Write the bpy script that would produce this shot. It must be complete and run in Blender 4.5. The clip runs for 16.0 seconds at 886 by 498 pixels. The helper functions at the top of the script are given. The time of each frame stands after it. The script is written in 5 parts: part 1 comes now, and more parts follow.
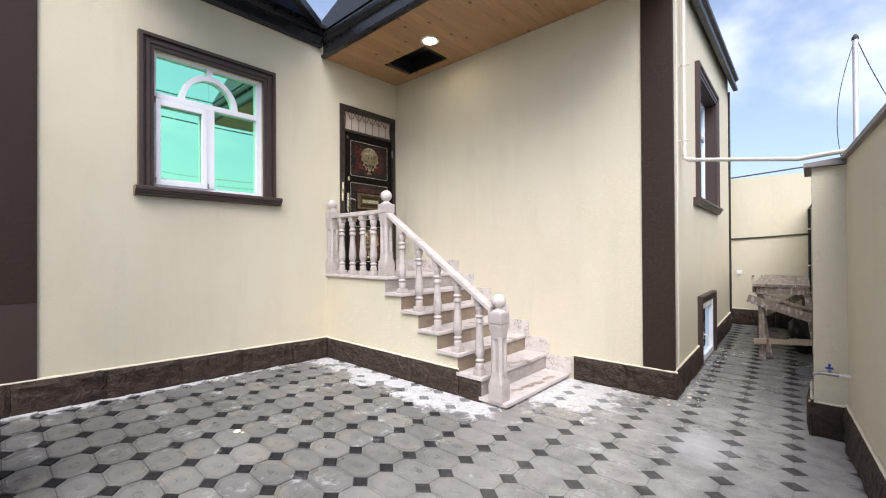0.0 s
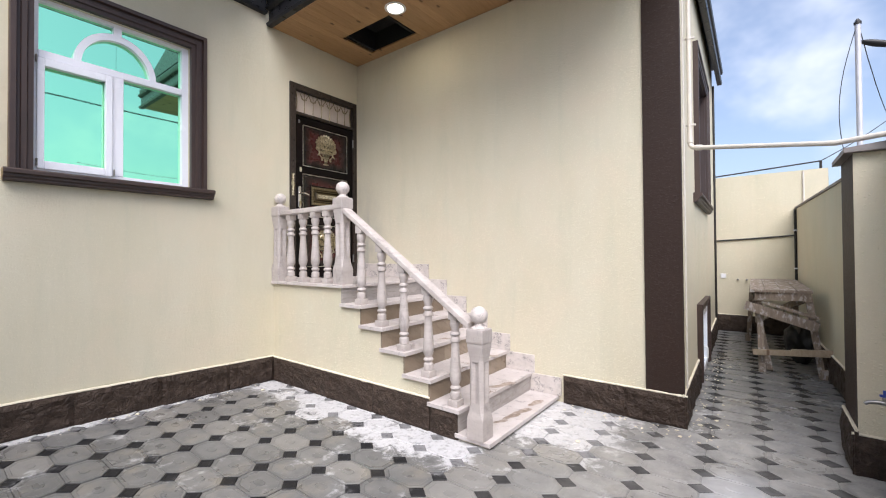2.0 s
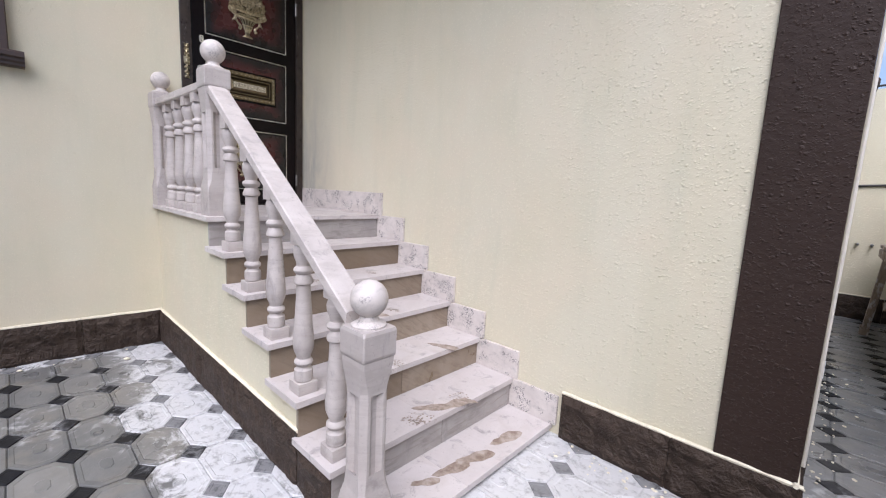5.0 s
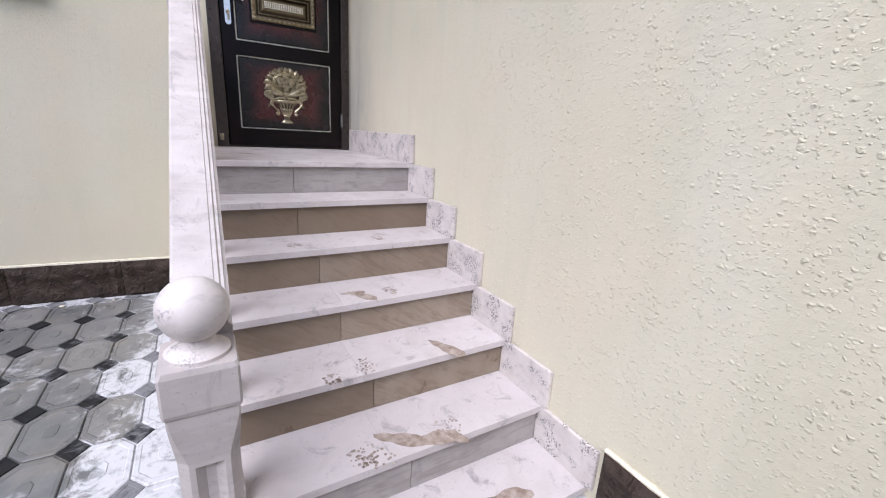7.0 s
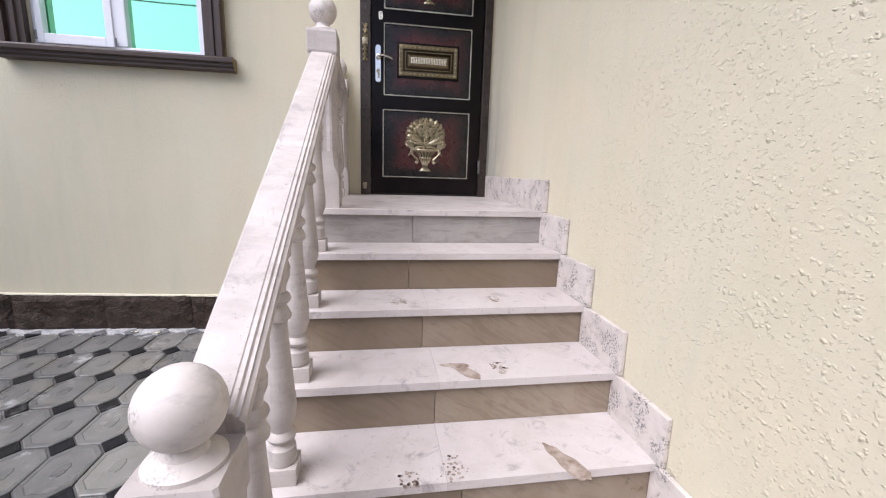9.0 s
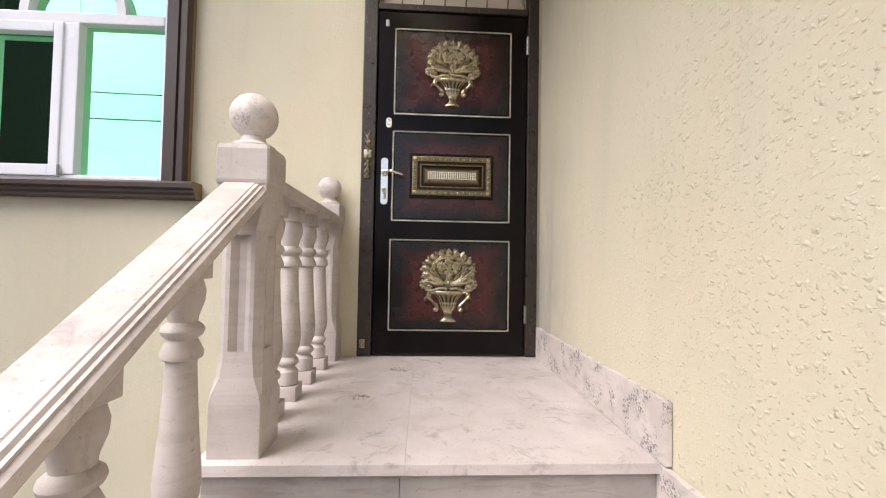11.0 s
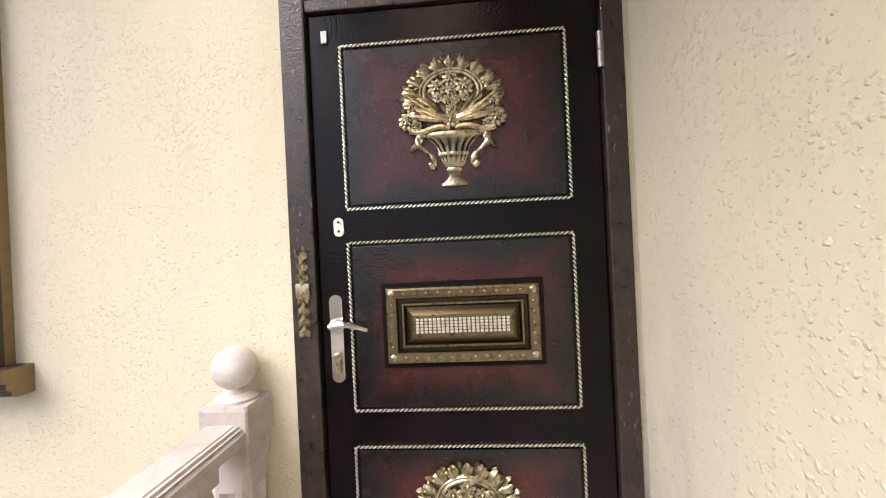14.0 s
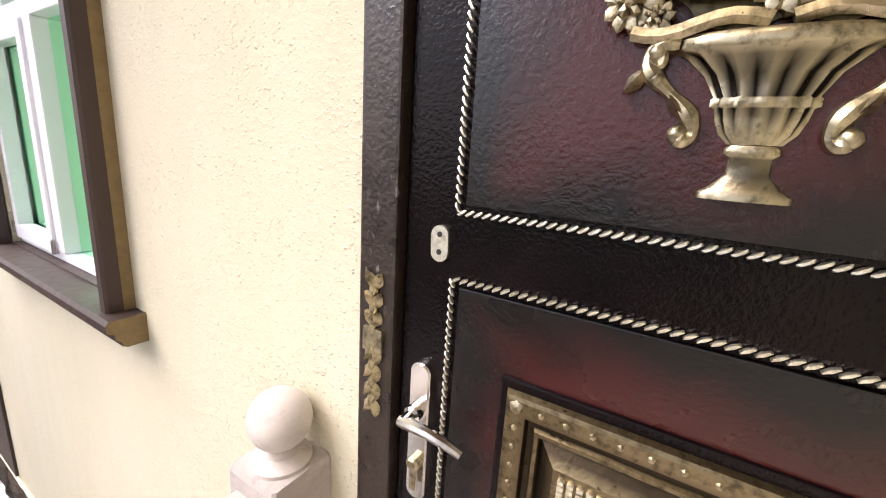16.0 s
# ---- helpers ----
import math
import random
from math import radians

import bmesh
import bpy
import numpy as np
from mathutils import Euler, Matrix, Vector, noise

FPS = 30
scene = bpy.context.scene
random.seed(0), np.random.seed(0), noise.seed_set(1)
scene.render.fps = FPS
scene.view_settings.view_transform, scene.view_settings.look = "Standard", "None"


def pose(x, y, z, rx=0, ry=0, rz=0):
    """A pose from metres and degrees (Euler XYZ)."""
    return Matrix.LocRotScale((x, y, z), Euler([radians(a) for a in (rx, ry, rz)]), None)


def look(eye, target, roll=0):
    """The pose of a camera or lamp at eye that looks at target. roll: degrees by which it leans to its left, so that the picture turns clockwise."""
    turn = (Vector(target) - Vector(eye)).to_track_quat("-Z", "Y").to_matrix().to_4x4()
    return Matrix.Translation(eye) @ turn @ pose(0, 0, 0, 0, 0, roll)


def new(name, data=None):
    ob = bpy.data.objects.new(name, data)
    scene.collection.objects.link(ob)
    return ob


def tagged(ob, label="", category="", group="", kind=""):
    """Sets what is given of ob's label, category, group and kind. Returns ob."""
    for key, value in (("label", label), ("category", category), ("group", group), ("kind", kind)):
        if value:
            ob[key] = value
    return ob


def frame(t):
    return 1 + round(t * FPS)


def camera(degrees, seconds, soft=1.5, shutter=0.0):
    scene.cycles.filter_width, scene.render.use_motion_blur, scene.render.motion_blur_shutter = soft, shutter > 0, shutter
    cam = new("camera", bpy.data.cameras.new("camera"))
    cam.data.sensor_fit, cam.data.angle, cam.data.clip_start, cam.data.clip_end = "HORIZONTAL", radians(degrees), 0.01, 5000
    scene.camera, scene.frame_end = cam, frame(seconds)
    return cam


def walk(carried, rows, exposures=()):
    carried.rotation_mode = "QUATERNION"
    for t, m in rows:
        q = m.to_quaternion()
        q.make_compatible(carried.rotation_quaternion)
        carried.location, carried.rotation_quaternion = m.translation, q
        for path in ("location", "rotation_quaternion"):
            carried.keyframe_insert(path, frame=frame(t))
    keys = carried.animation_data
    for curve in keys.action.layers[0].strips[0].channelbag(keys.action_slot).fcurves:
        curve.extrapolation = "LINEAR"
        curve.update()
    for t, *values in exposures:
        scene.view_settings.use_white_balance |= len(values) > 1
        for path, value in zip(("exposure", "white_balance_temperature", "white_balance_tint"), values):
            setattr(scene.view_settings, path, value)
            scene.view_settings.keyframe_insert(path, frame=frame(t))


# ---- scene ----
cam = camera(94.2, 16.0, 1.1)
PATH = [
    (0, (4.935, -4.388, 1.42), (3.6, -2.899, 1.432), -0.3),
    (0.5, (4.865, -4.316, 1.371), (3.538, -2.82, 1.367), -0.2),
    (1, (4.807, -4.088, 1.38), (3.432, -2.636, 1.412), 0.3),
    (1.5, (4.64, -4.025, 1.408), (3.311, -2.532, 1.472), 0.3),
    (2, (4.454, -3.833, 1.416), (3.235, -2.248, 1.443), -0.4),
    (2.5, (4.36, -3.598, 1.357), (3.257, -1.93, 1.31), -0.5),
    (3, (4.251, -3.296, 1.366), (3.23, -1.581, 1.235), 0.3),
    (3.5, (4.026, -3.048, 1.366), (3.047, -1.314, 1.188), 0.2),
    (4, (3.962, -2.802, 1.371), (2.981, -1.07, 1.172), -0.2),
    (4.2, (3.967, -2.644, 1.366), (2.928, -0.945, 1.176), 0.6),
    (6.3, (3.751, -1.46, 1.34), (2.143, -0.366, 0.872), 1.7),
    (6.5, (3.722, -1.387, 1.353), (2.137, -0.258, 0.893), 3.4),
    (7, (3.697, -1.193, 1.334), (2.047, -0.204, 0.786), 3.4),
    (7.5, (3.754, -1.009, 1.28), (1.947, -0.505, 0.586), 1.9),
    (8, (3.722, -0.987, 1.307), (1.838, -0.69, 0.705), 1.7),
    (8.5, (3.592, -0.972, 1.349), (1.687, -0.541, 0.921), 4.2),
    (9, (3.428, -0.928, 1.334), (1.489, -0.608, 0.961), 1.8),
    (9.5, (3.188, -0.82, 1.36), (1.211, -0.676, 1.099), 0.9),
    (10, (2.957, -0.781, 1.418), (0.962, -0.645, 1.416), 1.4),
    (10.2, (2.832, -0.78, 1.45), (0.838, -0.626, 1.508), 1.6),
    (12.3, (1.871, -0.502, 2.063), (-0.128, -0.48, 2.099), 0.0),
    (12.5, (1.809, -0.524, 2.095), (-0.189, -0.472, 2.148), -0.7),
    (13, (1.659, -0.536, 2.155), (-0.334, -0.578, 2.319), 0.1),
    (13.5, (1.461, -0.534, 2.3), (-0.537, -0.469, 2.353), -3.8),
    (14, (1.248, -0.482, 2.394), (-0.747, -0.632, 2.392), -2.7),
    (14.5, (1.09, -0.492, 2.476), (-0.896, -0.729, 2.48), -0.2),
    (15, (0.914, -0.548, 2.603), (-1.075, -0.747, 2.529), 2.5),
    (15.5, (0.721, -0.543, 2.619), (-1.206, -1.033, 2.4), 2.7),
    (16, (0.533, -0.565, 2.613), (-1.129, -1.58, 2.158), 3.5),
]
EXPOSURES = [(0.0, 0.68, 6200, 14), (2.5, 0.50, 6200, 14), (4.0, 0.34, 6000, 15), (6.5, 0.38, 5650, 17), (8.5, 0.48, 5900, 17), (10.0, 0.58, 6200, 14), (12.5, 0.86, 7000, 16), (14.0, 1.14, 6600, 16), (14.5, 1.22, 6800, 17), (15.0, 1.22, 5850, 28), (15.5, 1.20, 5450, 28), (16.0, 1.28, 6600, 18)]
walk(cam, [(t, look(eye, target, roll)) for t, eye, target, roll in PATH], EXPOSURES)

# ---- world, sun ----
world = bpy.data.worlds.new("sky")
scene.world = world
world.use_nodes = True
wn, wl = world.node_tree.nodes, world.node_tree.links
wn.clear()
w_out, w_bg = wn.new("ShaderNodeOutputWorld"), wn.new("ShaderNodeBackground")
w_sky = wn.new("ShaderNodeTexSky")
w_sky.sky_type, w_sky.sun_disc = "NISHITA", False
w_sky.sun_elevation, w_sky.sun_rotation = radians(52), radians(145)
w_sky.air_density, w_sky.dust_density, w_sky.ozone_density = 1.0, 3.0, 1.0
w_tc, w_map, w_noise = wn.new("ShaderNodeTexCoord"), wn.new("ShaderNodeMapping"), wn.new("ShaderNodeTexNoise")
w_map.inputs["Scale"].default_value = (1.0, 1.0, 1.35)
w_noise.inputs["Scale"].default_value, w_noise.inputs["Detail"].default_value = 3.0, 5.0
w_noise.inputs["Roughness"].default_value = 0.52
w_ramp = wn.new("ShaderNodeMapRange")
w_ramp.inputs["From Min"].default_value, w_ramp.inputs["From Max"].default_value = 0.46, 0.70
w_ramp.inputs["To Min"].default_value = 0.14
w_ramp.interpolation_type = "SMOOTHSTEP"
w_mix = wn.new("ShaderNodeMix")
w_mix.data_type = "RGBA"
w_mix.inputs["B"].default_value = (4.7, 5.0, 5.55, 1)
w_bg.inputs["Strength"].default_value = 0.15
wl.new(w_tc.outputs["Generated"], w_map.inputs["Vector"])
wl.new(w_map.outputs["Vector"], w_noise.inputs["Vector"])
wl.new(w_noise.outputs["Fac"], w_ramp.inputs["Value"])
wl.new(w_ramp.outputs["Result"], w_mix.inputs["Factor"])
wl.new(w_sky.outputs["Color"], w_mix.inputs["A"])
wl.new(w_mix.outputs["Result"], w_bg.inputs["Color"])
wl.new(w_bg.outputs["Background"], w_out.inputs["Surface"])

sun = new("sun", bpy.data.lights.new("sun", "SUN"))
sun.data.energy, sun.data.angle, sun.data.color = 3.1, radians(50), (1.0, 0.98, 0.94)
sun.matrix_world = look((7.0, -8.7, 14.0), (0, 0, 0))

# ---- materials ----


class Mat:
    """A node material with short ways to add texture nodes."""

    def __init__(self, name):
        self.m = bpy.data.materials.new(name)
        self.m.use_nodes = True
        self.n, self.l = self.m.node_tree.nodes, self.m.node_tree.links
        self.b = self.n["Principled BSDF"]

    def put(self, key, value):
        s = self.b.inputs[key]
        if isinstance(value, bpy.types.NodeSocket):
            self.l.new(value, s)
        else:
            s.default_value = (*value, 1) if isinstance(value, tuple) else value
        return self

    def node(self, kind, **ins):
        k = self.n.new(kind)
        for key, v in ins.items():
            s = k.inputs[key.replace("_", " ")]
            if isinstance(v, bpy.types.NodeSocket):
                self.l.new(v, s)
            else:
                s.default_value = v
        return k

    def world(self):
        return self.n.new("ShaderNodeNewGeometry").outputs["Position"]

    def local(self):
        t, o = self.n.new("ShaderNodeTexCoord"), self.n.new("ShaderNodeObjectInfo")
        k = self.n.new("ShaderNodeVectorMath")
        k.operation = "MULTIPLY_ADD"
        self.l.new(o.outputs["Random"], k.inputs[0])
        k.inputs[1].default_value = (31, 17, 23)
        self.l.new(t.outputs["Object"], k.inputs[2])
        return k.outputs["Vector"]

    def random(self):
        return self.n.new("ShaderNodeObjectInfo").outputs["Random"]

    def island(self):
        return self.n.new("ShaderNodeNewGeometry").outputs["Random Per Island"]

    def stretch(self, vec, scale, rot=(0, 0, 0)):
        k = self.node("ShaderNodeMapping", Vector=vec)
        k.inputs["Scale"].default_value = scale
        k.inputs["Rotation"].default_value = [radians(a) for a in rot]
        return k.outputs["Vector"]

    def noise(self, vec, scale, detail=4.0, rough=0.55, warp=0.0):
        k = self.node("ShaderNodeTexNoise", Vector=vec, Scale=scale, Detail=detail, Roughness=rough, Distortion=warp)
        return k.outputs["Fac"]

    def span(self, v, a, b, c=0.0, d=1.0):
        k = self.n.new("ShaderNodeMapRange")
        self.l.new(v, k.inputs["Value"])
        for key, x in zip(("From Min", "From Max", "To Min", "To Max"), (a, b, c, d)):
            k.inputs[key].default_value = x
        return k.outputs["Result"]

    def calc(self, op, a, b):
        k = self.n.new("ShaderNodeMath")
        k.operation = op
        for i, v in enumerate((a, b)):
            if isinstance(v, bpy.types.NodeSocket):
                self.l.new(v, k.inputs[i])
            else:
                k.inputs[i].default_value = v
        return k.outputs["Value"]

    def mix(self, f, a, b):
        k = self.n.new("ShaderNodeMix")
        k.data_type = "RGBA"
        for key, v in (("Factor", f), ("A", a), ("B", b)):
            if isinstance(v, bpy.types.NodeSocket):
                self.l.new(v, k.inputs[key])
            else:
                k.inputs[key].default_value = v if key == "Factor" else (*v, 1)
        return k.outputs["Result"]

    def bump(self, h, strength, distance, under=None):
        k = self.node("ShaderNodeBump", Height=h, Strength=strength, Distance=distance)
        if under is not None:
            self.l.new(under, k.inputs["Normal"])
        self.l.new(k.outputs["Normal"], self.b.inputs["Normal"])
        return k.outputs["Normal"]


def plain(name, color, rough=0.5, metal=0.0, var=0.15, scale=40.0, bump=0.0):
    m = Mat(name)
    v = m.local()
    n = m.noise(v, scale)
    big = m.noise(v, scale / 8)
    dark = tuple(c * (1 - var) for c in color)
    light = tuple(min(1, c * (1 + var)) for c in color)
    m.put("Base Color", m.mix(m.span(m.calc("ADD", n, big), 0.75, 1.25), dark, light))
    m.put("Roughness", m.span(n, 0.3, 0.7, max(0.02, rough - 0.08), min(1, rough + 0.08))).put("Metallic", metal)
    if bump:
        m.bump(n, bump, 0.003)
    return m.m


def stucco(name, color, depth, rough=0.8, gloss=0.3):
    """Spatter-coat plaster under paint: lumps, drips and faint stains."""
    m = Mat(name)
    v = m.world()
    k = m.n.new("ShaderNodeVectorMath")
    k.operation = "MULTIPLY_ADD"
    m.l.new(m.node("ShaderNodeTexNoise", Vector=v, Scale=95, Detail=2.0).outputs["Color"], k.inputs[0])
    k.inputs[1].default_value = (0.014, 0.014, 0.014)
    m.l.new(v, k.inputs[2])
    bent = k.outputs["Vector"]

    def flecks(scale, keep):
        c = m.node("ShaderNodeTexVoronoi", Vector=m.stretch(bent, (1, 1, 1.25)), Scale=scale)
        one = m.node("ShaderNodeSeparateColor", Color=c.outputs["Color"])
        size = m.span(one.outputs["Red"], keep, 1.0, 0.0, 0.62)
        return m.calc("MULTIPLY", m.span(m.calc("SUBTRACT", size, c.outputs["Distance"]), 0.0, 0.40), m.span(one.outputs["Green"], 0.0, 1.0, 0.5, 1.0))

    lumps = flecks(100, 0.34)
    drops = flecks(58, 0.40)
    mask = m.span(m.noise(v, 4.6, 3, 0.6), 0.36, 0.62, 0.55, 1.0)
    grain = m.noise(v, 260, 2)
    stain = m.noise(m.stretch(v, (1.1, 1.1, 0.45)), 2.2, 5, 0.6)
    dirt = m.span(m.noise(v, 0.8, 3), 0.35, 0.7)
    warm = tuple(c * k for c, k in zip(color, (0.95, 0.93, 0.88)))
    base = m.mix(m.span(stain, 0.35, 0.75), color, warm)
    base = m.mix(m.calc("MULTIPLY", dirt, 0.25), base, tuple(c * k for c, k in zip(color, (0.86, 0.88, 0.86))))
    runs = m.noise(m.stretch(v, (1.0, 1.0, 0.12)), 5.5, 5, 0.6, 0.3)
    base = m.mix(m.span(runs, 0.52, 0.74, 0.0, 0.45), base, tuple(c * k for c, k in zip(color, (0.82, 0.86, 0.84))))
    base = m.mix(m.span(m.noise(v, 1.7, 4, 0.6, 0.4), 0.46, 0.68, 0.0, 0.55), base, tuple(c * k for c, k in zip(color, (1.03, 0.97, 0.95))))
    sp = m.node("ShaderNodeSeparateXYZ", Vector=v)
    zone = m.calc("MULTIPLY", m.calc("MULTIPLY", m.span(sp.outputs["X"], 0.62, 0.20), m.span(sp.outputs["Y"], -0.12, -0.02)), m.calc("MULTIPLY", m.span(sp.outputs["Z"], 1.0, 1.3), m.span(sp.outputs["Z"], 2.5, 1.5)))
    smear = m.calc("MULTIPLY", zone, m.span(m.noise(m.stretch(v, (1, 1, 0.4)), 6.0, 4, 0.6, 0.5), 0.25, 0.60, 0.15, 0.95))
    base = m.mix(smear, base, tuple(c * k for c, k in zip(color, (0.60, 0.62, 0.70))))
    # Gaps between flecks are coloured darker, standing for shading of the relief.
    relief_shade = m.n.new("ShaderNodeVectorMath")
    relief_shade.operation = "SCALE"
    m.l.new(base, relief_shade.inputs[0])
    m.l.new(m.span(m.calc("MAXIMUM", lumps, drops), 0.0, 1.0, 0.92, 1.0), relief_shade.inputs["Scale"])
    base = relief_shade.outputs["Vector"]
    m.put("Base Color", base).put("Roughness", rough).put("Specular IOR Level", gloss)
    h = m.calc("ADD", m.calc("MULTIPLY", m.calc("ADD", m.calc("MULTIPLY", lumps, 0.7), drops), mask), m.calc("ADD", m.calc("MULTIPLY", grain, 0.12), m.calc("MULTIPLY", m.noise(m.stretch(v, (1, 1, 1.3)), 30, 4, 0.6), 0.75)))
    m.bump(h, 1.0, depth)
    return m.m


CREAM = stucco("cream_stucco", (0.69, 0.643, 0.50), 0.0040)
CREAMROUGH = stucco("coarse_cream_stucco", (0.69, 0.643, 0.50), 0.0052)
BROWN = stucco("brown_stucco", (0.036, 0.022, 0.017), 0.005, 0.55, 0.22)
PLASTER_LINE = plain("pale_plaster_bead", (0.72, 0.66, 0.52), 0.85, 0, 0.12, 60, 0.4)
TRIM = plain("brown_moulding_paint", (0.047, 0.028, 0.023), 0.5, 0, 0.12, 30, 0.1)
BLACKMETAL = plain("black_painted_steel", (0.012, 0.012, 0.014), 0.32, 0.0, 0.2, 20)
DARKPIPE = plain("dark_pipe", (0.02, 0.018, 0.017), 0.5)
PVC = plain("white_window_plastic", (0.88, 0.88, 0.93), 0.22, 0, 0.012, 4)
CREAMPIPE = plain("cream_painted_pipe", (0.60, 0.56, 0.50), 0.45, 0, 0.06, 20)
GREYPOLE = plain("grey_steel_pole", (0.50, 0.50, 0.53), 0.45, 0.2, 0.08, 10)
CAPSTONE = plain("grey_metal_coping", (0.20, 0.18, 0.17), 0.5, 0.2, 0.2, 14)
CHROME = plain("worn_chrome", (0.72, 0.70, 0.68), 0.18, 1.0, 0.08, 60)
STEEL = plain("dull_steel", (0.30, 0.29, 0.28), 0.4, 1.0, 0.2, 60)
BLACK = plain("dull_black", (0.01, 0.01, 0.01), 0.6)
BLUE = plain("blue_plastic", (0.03, 0.06, 0.30), 0.4)
ASPHALT = plain("grey_ground", (0.10, 0.095, 0.09), 0.9, 0, 0.3, 3)
OCHRE = plain("ochre_foam_edge", (0.21, 0.15, 0.07), 0.7, 0, 0.2, 30)
SHEET = plain("dark_blue_roof_sheet", (0.03, 0.045, 0.10), 0.35, 0.0, 0.15, 3)
CLOUDWHITE = plain("white_plastic", (0.8, 0.8, 0.8), 0.4, 0, 0.03)


def make_stone(name, a, b, vein, rough=0.5, scale=4.0, speck=0.35, tilt=0.0, dirt=0.5, uneven=0.0, veiny=0.55):
    """Sawn travertine: clouds, slanted veins, pits and dust."""
    m = Mat(name)
    v = m.local()
    cloud = m.noise(v, scale, 6, 0.62, 0.6)
    ran = m.random()
    base = m.mix(m.span(cloud, 0.32, 0.68), a, b)
    veins = m.noise(m.stretch(m.stretch(v, (1, 1, 1), (tilt, 0, 0)), (2, 2, 12)), 3.0, 4, 0.55, 0.9)
    base = m.mix(m.calc("MULTIPLY", m.span(veins, 0.48, 0.66), veiny), base, vein)
    pits = m.span(m.noise(v, 95, 3, 0.7), 0.62, 0.72)
    base = m.mix(m.calc("MULTIPLY", pits, speck), base, tuple(c * 0.35 for c in vein))
    base = m.mix(m.calc("MULTIPLY", ran, 0.35 + uneven), base, tuple(c * k for c, k in zip(a, (0.75 - uneven * 0.25, 0.74 - uneven * 0.32, 0.74 - uneven * 0.42))))
    grime = m.span(m.noise(m.stretch(v, (1.0, 1.0, 0.5)), 11, 6, 0.7, 0.7), 0.56, 0.72, 0.0, dirt)
    base = m.mix(grime, base, tuple(c * k for c, k in zip(b, (0.52, 0.52, 0.54))))
    m.put("Base Color", base).put("Roughness", m.span(cloud, 0.3, 0.7, rough - 0.1, rough + 0.15))
    m.bump(m.calc("SUBTRACT", m.calc("MULTIPLY", m.noise(v, 180, 2), 0.3), pits), 0.5, 0.0015)
    return m.m


STONE = make_stone("pale_carved_stone", (0.54, 0.49, 0.465), (0.41, 0.365, 0.345), (0.32, 0.275, 0.25), 0.6, 5, 0.45, 0.0, 0.62, 0.12, 0.35)
TREAD = make_stone("dusty_pale_travertine_tread", (0.60, 0.55, 0.54), (0.51, 0.46, 0.445), (0.42, 0.36, 0.32), 0.45, 3, 0.6, 0.0, 0.9, 0.0, 0.35)
RISER = make_stone("brown_veined_travertine_riser", (0.245, 0.19, 0.135), (0.34, 0.28, 0.22), (0.14, 0.095, 0.06), 0.35, 4, 0.15, 32, 0.4, 0.45, 0.42)
RISERGREY = make_stone("grey_travertine_riser", (0.30, 0.275, 0.26), (0.40, 0.37, 0.35), (0.20, 0.17, 0.15), 0.4, 5, 0.35)


def pitted(name, low, tone):
    m = Mat(name)
    v = m.local()
    cloud = m.noise(v, 9, 5, 0.6, 0.4)
    pits = m.calc("MULTIPLY", m.span(m.noise(v, 120, 3, 0.7), 0.5, 0.58), m.span(m.noise(v, 11, 2), low, low + 0.08))
    base = m.mix(m.span(cloud, 0.3, 0.7), (0.64, 0.585, 0.55), (0.52, 0.465, 0.435))
    base = m.mix(m.span(m.noise(m.stretch(v, (1, 1, 1.6)), 15, 6, 0.7, 0.5), 0.50, 0.68, 0.0, 0.6), base, (0.36, 0.33, 0.315))
    m.put("Base Color", m.mix(pits, base, tone)).put("Roughness", 0.55)
    m.bump(pits, -0.6, 0.002)
    return m.m


PITTED = pitted("pale_stone_with_dark_pits", 0.50, (0.16, 0.15, 0.15))
BALLSTONE = pitted("weathered_pale_stone", 0.56, (0.33, 0.30, 0.29))


def footmark():
    m = Mat("damp_brown_footprint")
    v = m.local()
    n = m.noise(v, 26, 4, 0.6)
    m.put("Base Color", m.mix(m.span(n, 0.35, 0.65), (0.20, 0.145, 0.11), (0.40, 0.335, 0.29))).put("Roughness", 0.4)
    return m.m


FOOT = footmark()


